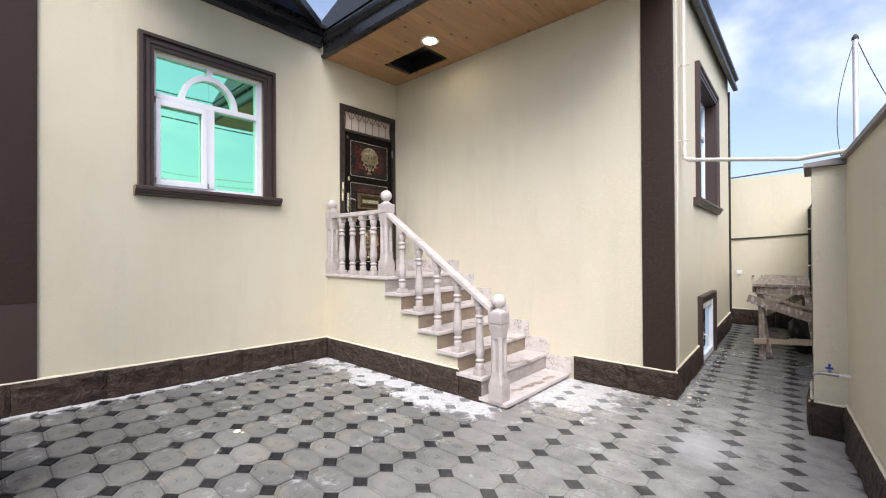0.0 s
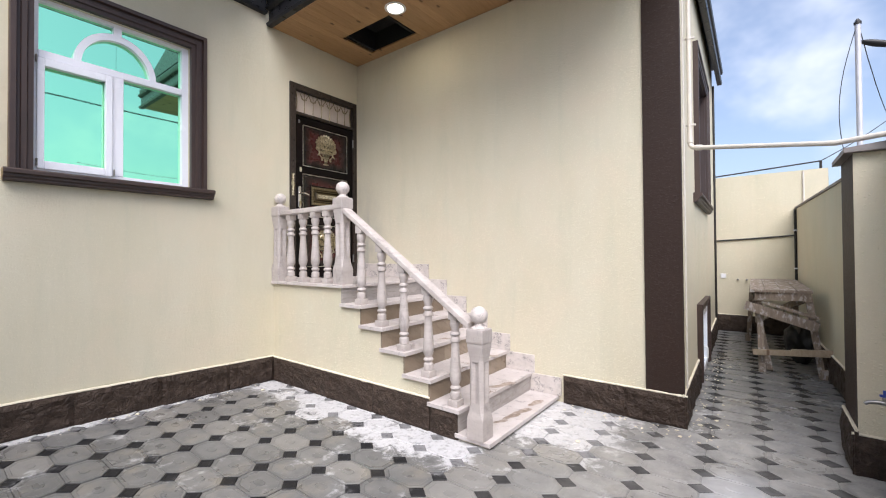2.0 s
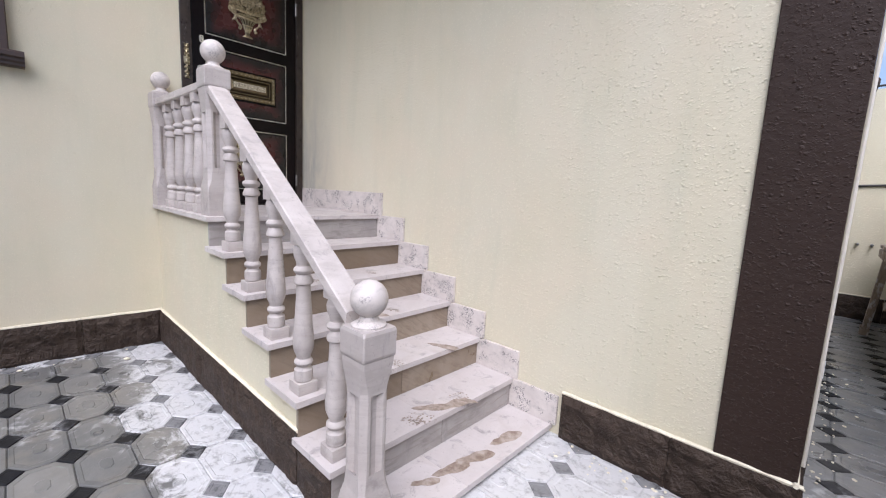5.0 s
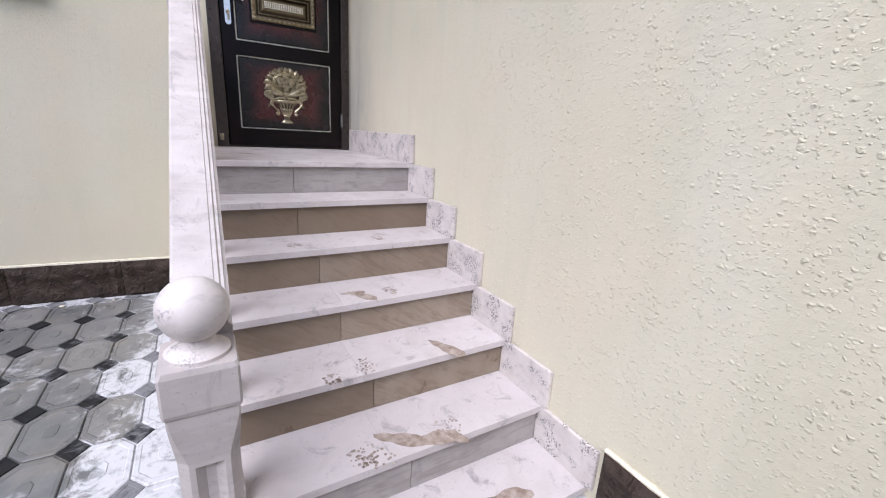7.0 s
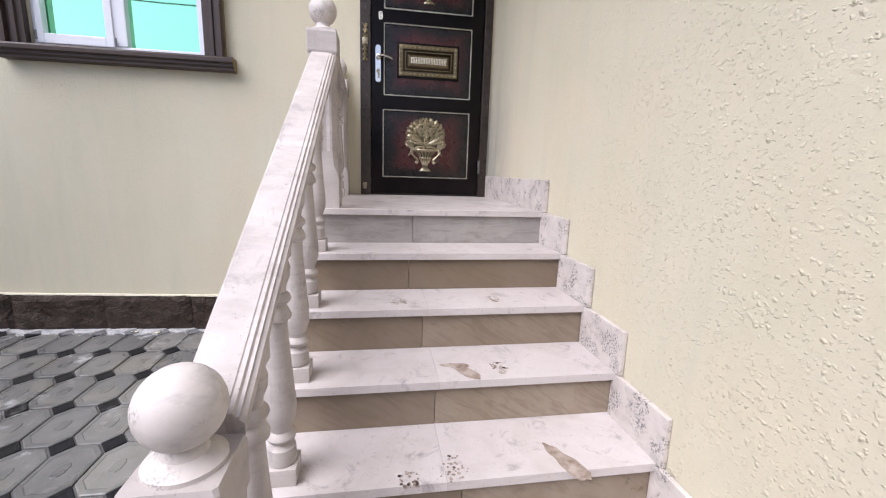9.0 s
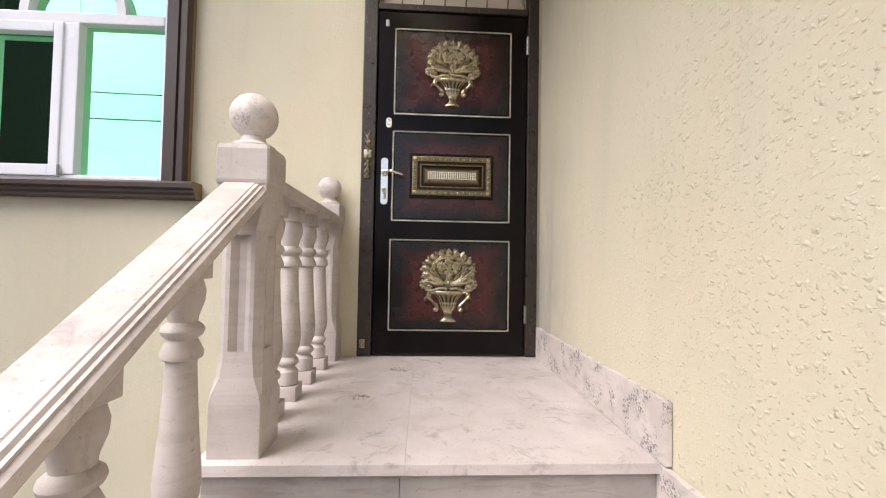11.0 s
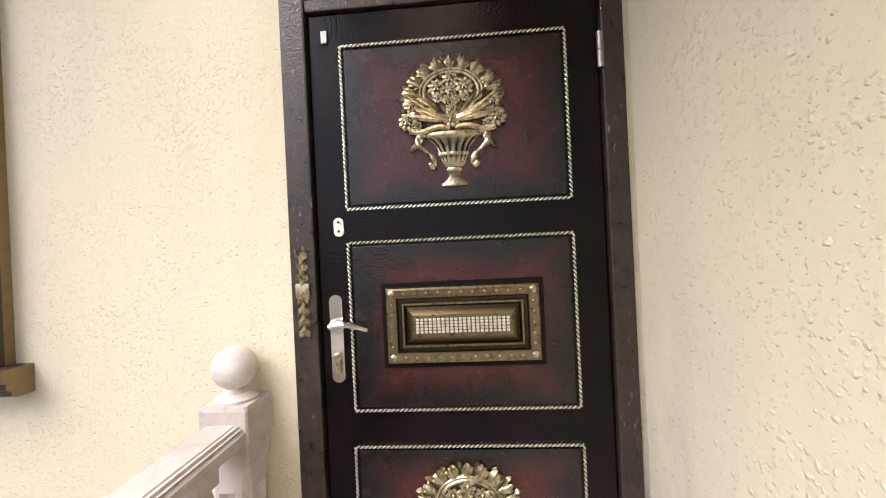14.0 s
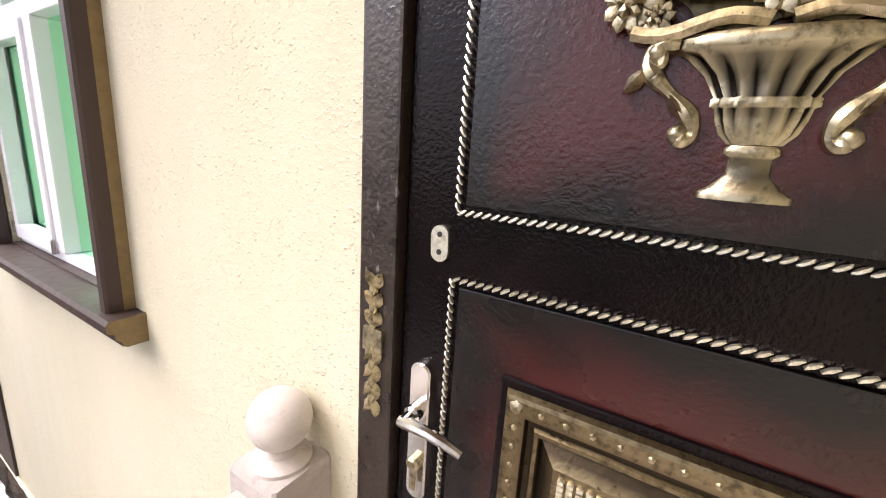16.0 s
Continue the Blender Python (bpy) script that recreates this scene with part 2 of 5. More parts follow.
def paving(name, a, b, dust, rough=0.5, gloss=0.6):
    """Cast concrete paver with mottling and spilled white plaster dust near the house."""
    m = Mat(name)
    w = m.world()
    v = m.local()
    mott = m.noise(v, 14, 5, 0.6)
    big = m.noise(w, 2.6, 4)
    ran = m.random()
    base = m.mix(m.span(mott, 0.3, 0.7), a, b)
    base = m.mix(m.calc("MULTIPLY", ran, 0.35), base, tuple(c * 0.62 for c in a))
    base = m.mix(m.span(ran, 0.0, 0.3, 0.4, 0.0), base, tuple(c * k for c, k in zip(b, (1.65, 1.55, 1.4))))
    base = m.mix(m.span(m.noise(w, 4.2, 4, 0.6), 0.52, 0.72, 0.0, 0.6), base, tuple(c * k for c, k in zip(b, (1.35, 1.22, 1.0))))
    base = m.mix(m.span(big, 0.42, 0.7, 0.0, 0.35), base, tuple(min(1, c * 1.8) for c in a))
    sep = m.node("ShaderNodeSeparateXYZ", Vector=w)
    x, y = sep.outputs["X"], sep.outputs["Y"]
    near_wall = m.span(x, 0.30, 0.04)
    stair = m.calc("MULTIPLY", m.span(y, -2.0, -1.5), m.span(x, 3.3, 2.8))
    front = m.calc("MULTIPLY", m.span(y, -1.55, -0.65), m.span(x, 4.0, 3.3))
    spill = m.calc("MAXIMUM", m.calc("MULTIPLY", m.calc("MAXIMUM", near_wall, stair), 0.93), m.calc("MULTIPLY", front, 1.2))
    edge = m.calc("ADD", m.calc("MULTIPLY", spill, 0.56), m.calc("MULTIPLY", m.calc("ADD", m.noise(w, 7.0, 6, 0.75, 0.8), m.calc("MULTIPLY", m.calc("SUBTRACT", m.random(), 0.5), 0.22)), 1.0))
    patch = m.calc("MULTIPLY", m.span(m.noise(w, 3.1, 5, 0.65, 0.4), 0.57, 0.66), m.span(m.noise(w, 16, 4), 0.45, 0.6))
    f = m.calc("MAXIMUM", m.span(edge, 0.83, 0.95), m.calc("MULTIPLY", patch, 0.8))
    f = m.calc("MULTIPLY", f, m.span(m.noise(w, 21, 5, 0.7), 0.32, 0.50, 0.35, 1.0))
    base = m.mix(m.calc("MULTIPLY", f, dust), base, (0.62, 0.61, 0.62))
    # Cement film; its paleness towards the passage also paints in a wet sheen.
    film_sheen = m.calc("MULTIPLY", m.calc("MULTIPLY", m.span(x, 2.7, 4.4), m.span(y, 1.6, -0.1)), m.span(m.noise(w, 5.0, 5, 0.65, 0.4), 0.32, 0.64, 0.25, 1.0))
    base = m.mix(m.calc("MULTIPLY", film_sheen, dust), base, (0.49, 0.47, 0.44))
    dx, dy = m.calc("SUBTRACT", x, 4.34), m.calc("MULTIPLY", m.calc("SUBTRACT", y, -0.92), 0.7)
    far = m.calc("ADD", m.calc("MULTIPLY", dx, dx), m.calc("MULTIPLY", dy, dy))
    milk = m.calc("MULTIPLY", m.span(m.calc("ADD", far, m.calc("MULTIPLY", m.noise(w, 6.0, 4, 0.6), 0.08)), 0.11, 0.05), m.span(m.random(), 0.1, 0.5, 0.25, 0.62))
    base = m.mix(m.calc("MULTIPLY", milk, dust), base, (0.62, 0.62, 0.64))
    m.put("Base Color", base).put("Roughness", m.span(big, 0.3, 0.7, rough - 0.16, rough + 0.16)).put("Specular IOR Level", gloss)
    m.bump(m.calc("ADD", m.noise(v, 70, 4), m.calc("MULTIPLY", f, 0.6)), 0.45, 0.002)
    return m.m


PAVER = paving("grey_concrete_paver", (0.106, 0.106, 0.105), (0.166, 0.164, 0.160), 0.86, 0.33)
PAVERCORE = paving("worn_concrete_paver_face", (0.124, 0.123, 0.121), (0.192, 0.188, 0.182), 0.86, 0.38)
PAVERDARK = paving("black_concrete_paver", (0.010, 0.010, 0.012), (0.020, 0.020, 0.022), 0.30, 0.55, 0.18)
JOINT = paving("sandy_paving_joint", (0.085, 0.082, 0.08), (0.12, 0.117, 0.11), 0.9, 0.8)


def make_rock():
    m = Mat("dark_brown_cast_stone")
    v = m.world()
    n = m.noise(v, 18, 5, 0.6)
    m.put("Base Color", m.mix(m.span(n, 0.3, 0.7), (0.029, 0.018, 0.0125), (0.062, 0.042, 0.031))).put("Roughness", 0.6).put("Specular IOR Level", 0.3)
    m.bump(m.calc("ADD", m.noise(v, 48, 4, 0.6), m.calc("MULTIPLY", m.noise(v, 17, 4, 0.6, 0.8), 2.4)), 1.0, 0.015)
    return m.m


ROCK = make_rock()


def make_pine(name, a, b):
    m = Mat(name)
    v = m.local()
    isl = m.island()
    grain = m.noise(m.stretch(v, (28, 1.6, 10)), 2.5, 5, 0.6, 0.8)
    k = m.node("ShaderNodeTexVoronoi", Vector=m.stretch(v, (7.5, 4.0, 0.01)), Scale=1.0)
    knots = m.span(m.calc("ADD", k.outputs["Distance"], m.calc("MULTIPLY", m.noise(v, 30, 2), 0.08)), 0.20, 0.11)
    base = m.mix(m.span(grain, 0.35, 0.65), a, b)
    base = m.mix(m.calc("MULTIPLY", isl, 0.45), base, tuple(c * 0.72 for c in b))
    base = m.mix(knots, base, (0.10, 0.045, 0.018))
    m.put("Base Color", base).put("Roughness", 0.4)
    m.bump(grain, 0.15, 0.001)
    return m.m


PINE = make_pine("varnished_pine_boards", (0.47, 0.29, 0.14), (0.36, 0.205, 0.09))


def make_oldwood():
    m = Mat("weathered_grey_timber")
    v = m.local()
    grain = m.noise(m.stretch(v, (18, 18, 2)), 3, 5, 0.65, 0.6)
    splash = m.span(m.noise(m.stretch(v, (9, 3, 4)), 2.6, 5, 0.65), 0.52, 0.60)
    base = m.mix(m.span(grain, 0.3, 0.7), (0.155, 0.115, 0.085), (0.28, 0.225, 0.18))
    base = m.mix(m.calc("MULTIPLY", splash, 0.55), base, (0.55, 0.53, 0.52))
    m.put("Base Color", base).put("Roughness", 0.8)
    m.bump(grain, 0.5, 0.003)
    return m.m


OLDWOOD = make_oldwood()
NEWWOOD = make_pine("fresh_sawn_timber", (0.42, 0.34, 0.25), (0.33, 0.255, 0.175))


def make_lacquer(name, rim, heart):
    """Door lacquer, antiqued: black glaze brushed over maroon."""
    m = Mat(name)
    v = m.local()
    t = m.n.new("ShaderNodeTexCoord").outputs["Object"]
    n = m.noise(v, 5, 4, 0.6)
    brush = m.noise(m.stretch(t, (1, 2.6, 3.3)), 1.0, 2)
    peel = m.noise(v, 160, 2)
    m.put("Base Color", m.mix(m.span(m.calc("ADD", n, brush), 0.8, 1.2), rim, heart)).put("Roughness", m.span(n, 0.3, 0.7, 0.13, 0.26))
    m.put("Specular IOR Level", 0.18)
    m.bump(peel, 0.6, 0.002)
    return m.m


LACQUER = make_lacquer("black_brown_door_lacquer", (0.0015, 0.001, 0.0015), (0.007, 0.0035, 0.004))


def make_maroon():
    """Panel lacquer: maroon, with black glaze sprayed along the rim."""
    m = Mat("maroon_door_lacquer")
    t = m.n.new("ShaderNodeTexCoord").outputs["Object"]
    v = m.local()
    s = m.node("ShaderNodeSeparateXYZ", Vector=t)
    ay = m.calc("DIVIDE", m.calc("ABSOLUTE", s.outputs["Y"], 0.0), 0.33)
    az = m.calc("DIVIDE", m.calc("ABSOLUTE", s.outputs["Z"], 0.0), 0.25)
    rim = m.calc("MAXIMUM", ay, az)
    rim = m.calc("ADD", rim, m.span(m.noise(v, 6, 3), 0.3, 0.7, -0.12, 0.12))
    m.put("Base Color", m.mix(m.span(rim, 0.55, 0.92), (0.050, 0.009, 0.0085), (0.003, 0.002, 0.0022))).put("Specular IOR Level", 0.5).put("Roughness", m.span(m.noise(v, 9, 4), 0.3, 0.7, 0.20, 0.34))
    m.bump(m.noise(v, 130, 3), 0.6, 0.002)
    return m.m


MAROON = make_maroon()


def make_frame_paint():
    m = Mat("scuffed_dark_frame_paint")
    v = m.world()
    n = m.noise(v, 30, 4, 0.6)
    scuff = m.calc("MULTIPLY", m.span(m.noise(m.stretch(v, (1, 1, 0.35)), 70, 4, 0.7), 0.60, 0.68), m.span(m.noise(v, 4.5, 3), 0.45, 0.62))
    base = m.mix(m.span(n, 0.3, 0.7), (0.014, 0.009, 0.007), (0.038, 0.025, 0.019))
    m.put("Base Color", m.mix(m.calc("MULTIPLY", scuff, 0.55), base, (0.30, 0.27, 0.24))).put("Roughness", m.span(n, 0.3, 0.7, 0.25, 0.5))
    m.bump(m.noise(v, 110, 3), 0.7, 0.003)
    return m.m


DOORFRAME = make_frame_paint()


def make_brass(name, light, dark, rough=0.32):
    """Cast brass with mottled patina, darker in its hollows."""
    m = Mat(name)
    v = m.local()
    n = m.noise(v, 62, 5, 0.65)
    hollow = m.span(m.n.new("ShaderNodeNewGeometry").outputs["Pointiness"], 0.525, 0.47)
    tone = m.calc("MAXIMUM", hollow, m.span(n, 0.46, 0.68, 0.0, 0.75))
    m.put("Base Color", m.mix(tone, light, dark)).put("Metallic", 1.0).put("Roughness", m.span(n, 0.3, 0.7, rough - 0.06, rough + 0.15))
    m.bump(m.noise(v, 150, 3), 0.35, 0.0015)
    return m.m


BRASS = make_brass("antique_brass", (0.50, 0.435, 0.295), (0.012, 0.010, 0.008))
# Backing brass, coloured darker for the shade in the gaps of the relief.
BACKBRASS = make_brass("shaded_backing_brass", (0.17, 0.145, 0.095), (0.010, 0.009, 0.007), 0.45)
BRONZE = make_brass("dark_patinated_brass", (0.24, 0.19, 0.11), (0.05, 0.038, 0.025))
ROPE = make_brass("pale_brass_rope", (0.95, 0.91, 0.78), (0.40, 0.36, 0.26), 0.35)


def make_mirror_glass(name, tint):
    """Reflective solar glass: a coloured mirror."""
    m = Mat(name)
    v = m.world()
    m.put("Base Color", tint).put("Metallic", 1.0).put("Roughness", 0.02)
    m.bump(m.noise(v, 1.6, 1), 0.06, 0.01)
    return m.m


GREENGLASS = make_mirror_glass("green_mirror_glass", (0.42, 0.97, 0.59))
BLUEGLASS = make_mirror_glass("blue_mirror_glass", (0.20, 0.45, 0.62))


def frosted():
    m = Mat("pinkish_frosted_glass")
    v = m.local()
    m.put("Base Color", m.mix(m.noise(v, 5), (0.50, 0.42, 0.36), (0.60, 0.52, 0.46))).put("Roughness", 0.35)
    return m.m


FROST = frosted()


def glow(name, color, strength):
    m = Mat(name)
    m.put("Base Color", (0.8, 0.8, 0.8)).put("Emission Color", color).put("Emission Strength", strength)
    return m.m


LAMPGLOW = glow("warm_lamp_diffuser", (1.0, 0.86, 0.62), 45.0)

# ---- mesh helpers ----


def part(name, bm, material, parent=None, label="", smooth=False):
    """Links a bmesh as one mesh object, under a thing or a part if given."""
    me = bpy.data.meshes.new(name)
    bm.normal_update()
    bm.to_mesh(me)
    bm.free()
    for m in material if isinstance(material, list) else [material]:
        me.materials.append(m)
    if smooth:
        me.shade_smooth()
        me.set_sharp_from_angle(angle=radians(38))
    ob = new(name, me)
    if parent is not None:
        ob.parent = parent
    if label:
        tagged(ob, label)
    return ob


def shared(name, me, parent, m):
    ob = new(name, me)
    ob.parent = parent
    ob.matrix_basis = m
    return ob


def thing(name, label, category, group="", kind="", at=(0, 0, 0)):
    ob = new(name)
    ob.location = at
    ob.empty_display_size = 0.1
    return tagged(ob, label, category, group, kind)


def add_box(bm, lo, hi, bevel=0.0, mat=0, m=None):
    c = [(a + b) / 2 for a, b in zip(lo, hi)]
    s = [abs(b - a) for a, b in zip(lo, hi)]
    geo = bmesh.ops.create_cube(bm, size=1.0, matrix=(m or Matrix()) @ Matrix.Translation(c) @ Matrix.Diagonal((*s, 1)))
    verts = geo["verts"]
    faces = {f for v in verts for f in v.link_faces}
    for f in faces:
        f.material_index = mat
    if bevel:
        edges = list({e for v in verts for e in v.link_edges})
        bmesh.ops.bevel(bm, geom=edges, offset=min(bevel, min(s) * 0.3), segments=2, affect="EDGES", profile=0.6, material=-1)


def box(lo, hi, bevel=0.0, m=None):
    bm = bmesh.new()
    add_box(bm, lo, hi, bevel, 0, m)
    return bm


def add_lathe(bm, profile, seg=16, m=None, arc=2 * math.pi):
    """Turns a profile of (radius, height) round z."""
    m = m or Matrix()
    full = abs(arc - 2 * math.pi) < 1e-6
    n = seg if full else seg + 1
    rings = [[bm.verts.new(m @ Vector((r * math.cos(arc * i / seg), r * math.sin(arc * i / seg), z))) for i in range(n)] for r, z in profile]
    for a, b in zip(rings, rings[1:]):
        for i in range(seg):
            j = (i + 1) % n
            bm.faces.new((a[i], a[j], b[j], b[i]))
    if full:
        bm.faces.new(list(reversed(rings[0])))
        bm.faces.new(rings[-1])


def add_tube(bm, pts, r, seg=8, taper=None):
    """A round bar along points."""
    pts = [Vector(p) for p in pts]
    rings = []
    for i, p in enumerate(pts):
        d = (pts[min(i + 1, len(pts) - 1)] - pts[max(i - 1, 0)]).normalized()
        u = d.orthogonal().normalized() if not rings else (u - d * u.dot(d)).normalized()
        v = d.cross(u)
        k = r * (taper[i] if taper else 1)
        rings.append([bm.verts.new(p + u * k * math.cos(2 * math.pi * j / seg) + v * k * math.sin(2 * math.pi * j / seg)) for j in range(seg)])
    for a, b in zip(rings, rings[1:]):
        for j in range(seg):
            bm.faces.new((a[j], a[(j + 1) % seg], b[(j + 1) % seg], b[j]))
    bm.faces.new(list(reversed(rings[0])))
    bm.faces.new(rings[-1])


def curved(pts, n=5):
    """More points along a smooth curve through the given ones."""
    pts = [Vector(p) for p in pts]
    out = []
    for i in range(len(pts) - 1):
        a, b, c, d = pts[max(i - 1, 0)], pts[i], pts[i + 1], pts[min(i + 2, len(pts) - 1)]
        for j in range(n):
            t = j / n
            out.append(0.5 * (2 * b + (c - a) * t + (2 * a - 5 * b + 4 * c - d) * t * t + (3 * b - a - 3 * c + d) * t ** 3))
    return out + [pts[-1]]


def add_prism(bm, outline, lo, hi, axis="y", mat=0):
    """Extrudes a closed outline (two coordinates) along an axis."""
    def place(a, b, c):
        return {"x": (c, a, b), "y": (a, c, b), "z": (a, b, c)}[axis]
    one = [bm.verts.new(place(a, b, lo)) for a, b in outline]
    two = [bm.verts.new(place(a, b, hi)) for a, b in outline]
    k = len(outline)
    made = [bm.faces.new(one), bm.faces.new(list(reversed(two)))]
    for i in range(k):
        made.append(bm.faces.new((one[i], two[i], two[(i + 1) % k], one[(i + 1) % k])))
    for f in made:
        f.material_index = mat
    bmesh.ops.recalc_face_normals(bm, faces=made)


def add_rings(bm, rings, close=True):
    """Joins rings of equal length."""
    vs = [[bm.verts.new(p) for p in ring] for ring in rings]
    k = len(vs[0])
    for a, b in zip(vs, vs[1:]):
        for i in range(k):
            bm.faces.new((a[i], a[(i + 1) % k], b[(i + 1) % k], b[i]))
    if close:
        bm.faces.new(list(reversed(vs[0])))
        bm.faces.new(vs[-1])
    return vs


def panel_wall(axis, lo, hi, u0, u1, z0, z1, holes):
    """A wall slab across an axis, with openings (u0, u1, z0, z1) through it."""
    bm = bmesh.new()
    us = sorted({u0, u1, *[h[0] for h in holes], *[h[1] for h in holes]})
    zs = sorted({z0, z1, *[h[2] for h in holes], *[h[3] for h in holes]})
    for a, b in zip(us, us[1:]):
        for c, d in zip(zs, zs[1:]):
            if any(h[0] <= a and b <= h[1] and h[2] <= c and d <= h[3] for h in holes):
                continue
            if axis == "x":
                add_box(bm, (lo, a, c), (hi, b, d))
            else:
                add_box(bm, (a, lo, c), (b, hi, d))
    bmesh.ops.remove_doubles(bm, verts=bm.verts, dist=1e-5)
    doubles = {}
    for f in bm.faces:
        doubles.setdefault(tuple(round(x, 4) for x in f.calc_center_median()), []).append(f)
    bmesh.ops.delete(bm, geom=[f for fs in doubles.values() if len(fs) > 1 for f in fs], context="FACES_ONLY")
    return bm


def floor_z(x, y):
    """The paving rises gently along the house and down the passage."""
    return 0.028 * max(0.0, -1.35 - y) * max(0.0, 1 - x / 3.0) + 0.019 * max(0.0, y + 0.1)


# ---- structure: house walls ----
WALL_TOP = 4.40
part("ground", box((-60, -60, -0.6), (90, 120, -0.08)), ASPHALT)
tagged(bpy.data.objects["ground"], "grey bare ground round the house and street", "ground", kind="structure")

WIN = (-3.25, -2.14, 2.082, 3.475)
DOOR = (-1.045, -0.022, 1.12, 3.51)
w = part("wall_west", panel_wall("x", -0.30, 0.0, -7.0, 0.0, -0.1, WALL_TOP, [WIN, DOOR]), CREAMROUGH)
tagged(w, "cream spatter-stucco house wall with window and door", "wall", kind="structure")
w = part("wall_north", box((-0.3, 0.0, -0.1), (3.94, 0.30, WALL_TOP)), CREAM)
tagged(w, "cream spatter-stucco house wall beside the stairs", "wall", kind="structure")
# the side wall runs a degree out of square
SIDE_TURN = Matrix.Translation((3.945, 0, 0)) @ Matrix.Rotation(radians(1.08), 4, "Z") @ Matrix.Translation((-3.96, 0, 0))
REAR = 4.25
SIDEWIN = (1.33, 2.65, 2.03, 3.51)
LOWWIN = (1.345, 2.24, 0.055, 0.77)
w = part("wall_east", panel_wall("x", 3.66, 3.96, 0.02, REAR, -0.1, WALL_TOP, [SIDEWIN, LOWWIN]), CREAM)
w.matrix_basis = SIDE_TURN
tagged(w, "cream stucco side wall along the narrow passage", "wall", kind="structure")
w = part("wall_house_back", box((-0.3, REAR - 0.3, -0.1), (3.56, REAR, WALL_TOP)), CREAM)
tagged(w, "plain cream wall closing the house behind", "wall", kind="structure")
w = part("wall_house_far", box((-3.0, -7.0, -0.1), (-2.7, REAR, WALL_TOP)), CREAM)
tagged(w, "plain cream wall closing the house behind", "wall", kind="structure")
w = part("wall_yard_south", box((-3.0, -7.3, -0.1), (5.75, -7.0, 2.4)), CREAM)
tagged(w, "plain cream yard wall behind", "wall", kind="structure")

# brown corner bands, proud of the plaster
bm = box((3.674, -0.014, 0.24), (3.959, 0.0, 4.06), 0.004)
add_box(bm, (3.94, 0.0, 0.24), (3.959, 0.03, 4.06), 0.004)
tagged(part("corner_band", bm, BROWN), "dark brown stucco band on the house corner", "trim", kind="structure")
tagged(part("wall_band", box((0.0, -4.80, 0.33), (0.016, -4.085, 1.0), 0.003), TRIM), "smooth dark brown foot of the wall band", "trim", kind="structure")
bm = box((0.0, -4.80, 1.0), (0.018, -4.085, 4.16), 0.004)
tagged(part("wall_band", bm, BROWN), "dark brown stucco band on the cream wall", "trim", kind="structure")

# a brown pier in the yard, seen mirrored in the window
w = part("yard_pier", box((1.25, -4.80, -0.1), (1.92, -4.50, 4.10), 0.01), BROWN)
tagged(w, "dark brown stucco pier standing in the yard", "pier", kind="structure")

# yard fence, pier and the passage's end
FENCE_X, FENCE_TOP = 5.125, 2.08
FENCE_TURN = Matrix.Translation((FENCE_X, -0.13, 0)) @ Matrix.Rotation(radians(4.2), 4, "Z") @ Matrix.Translation((-FENCE_X, 0.13, 0))
w = part("wall_fence_near", box((FENCE_X, -7.2, -0.1), (FENCE_X + 0.2, 0.0, FENCE_TOP)), CREAMROUGH)
w.matrix_basis = FENCE_TURN
tagged(w, "cream stucco boundary wall of the yard", "wall", kind="structure")
bm = bmesh.new()
add_prism(bm, [(5.16, 0.25), (5.36, 0.25), (5.13, 4.72), (4.92, 4.72)], -0.1, 2.08, "z")
for v in bm.verts:
    if v.co.z > 1 and v.co.y > 2:
        v.co.z = 2.10
tagged(part("wall_fence_far", bm, CREAMROUGH), "cream stucco boundary wall along the passage", "wall", kind="structure")
bm = box((4.935, -0.13, -0.1), (5.30, 0.34, 2.05), 0.006)
bm.normal_update()
for f in bm.faces:
    f.material_index = 1 if f.normal.x < -0.5 else 0
tagged(part("fence_pier", bm, [CREAMROUGH, BROWN]), "cream fence pier with a dark brown side", "wall", kind="structure")
w = part("wall_passage_end", box((3.45, 4.70, -0.1), (5.30, 4.90, 2.70)), CREAM)
tagged(w, "cream stucco wall ending the passage", "wall", kind="structure")


def coping(name, pts, half, z, thick):
    """A sloped coping along a wall's top, from plan points and heights."""
    bm = bmesh.new()
    rings = []
    for (x, y), zz in zip(pts, z):
        rings.append([(x - half, y, zz), (x + half, y, zz), (x + half, y, zz + thick * 0.6), (x, y, zz + thick), (x - half, y, zz + thick * 0.6)])
    add_rings(bm, rings)
    bmesh.ops.recalc_face_normals(bm, faces=bm.faces)
    return tagged(part(name, bm, CAPSTONE), "grey-brown metal coping on the boundary wall", "coping", kind="structure")


coping("fence_coping", [(FENCE_X + 0.1, -7.0), (FENCE_X + 0.1, -0.17)], 0.13, (FENCE_TOP, FENCE_TOP), 0.05).matrix_basis = FENCE_TURN
coping("pier_coping", [(5.10, -0.18), (5.10, 0.38)], 0.21, (2.05, 2.05), 0.05)
coping("passage_coping", [(5.255, 0.39), (5.025, 4.70)], 0.125, (2.08, 2.102), 0.04)


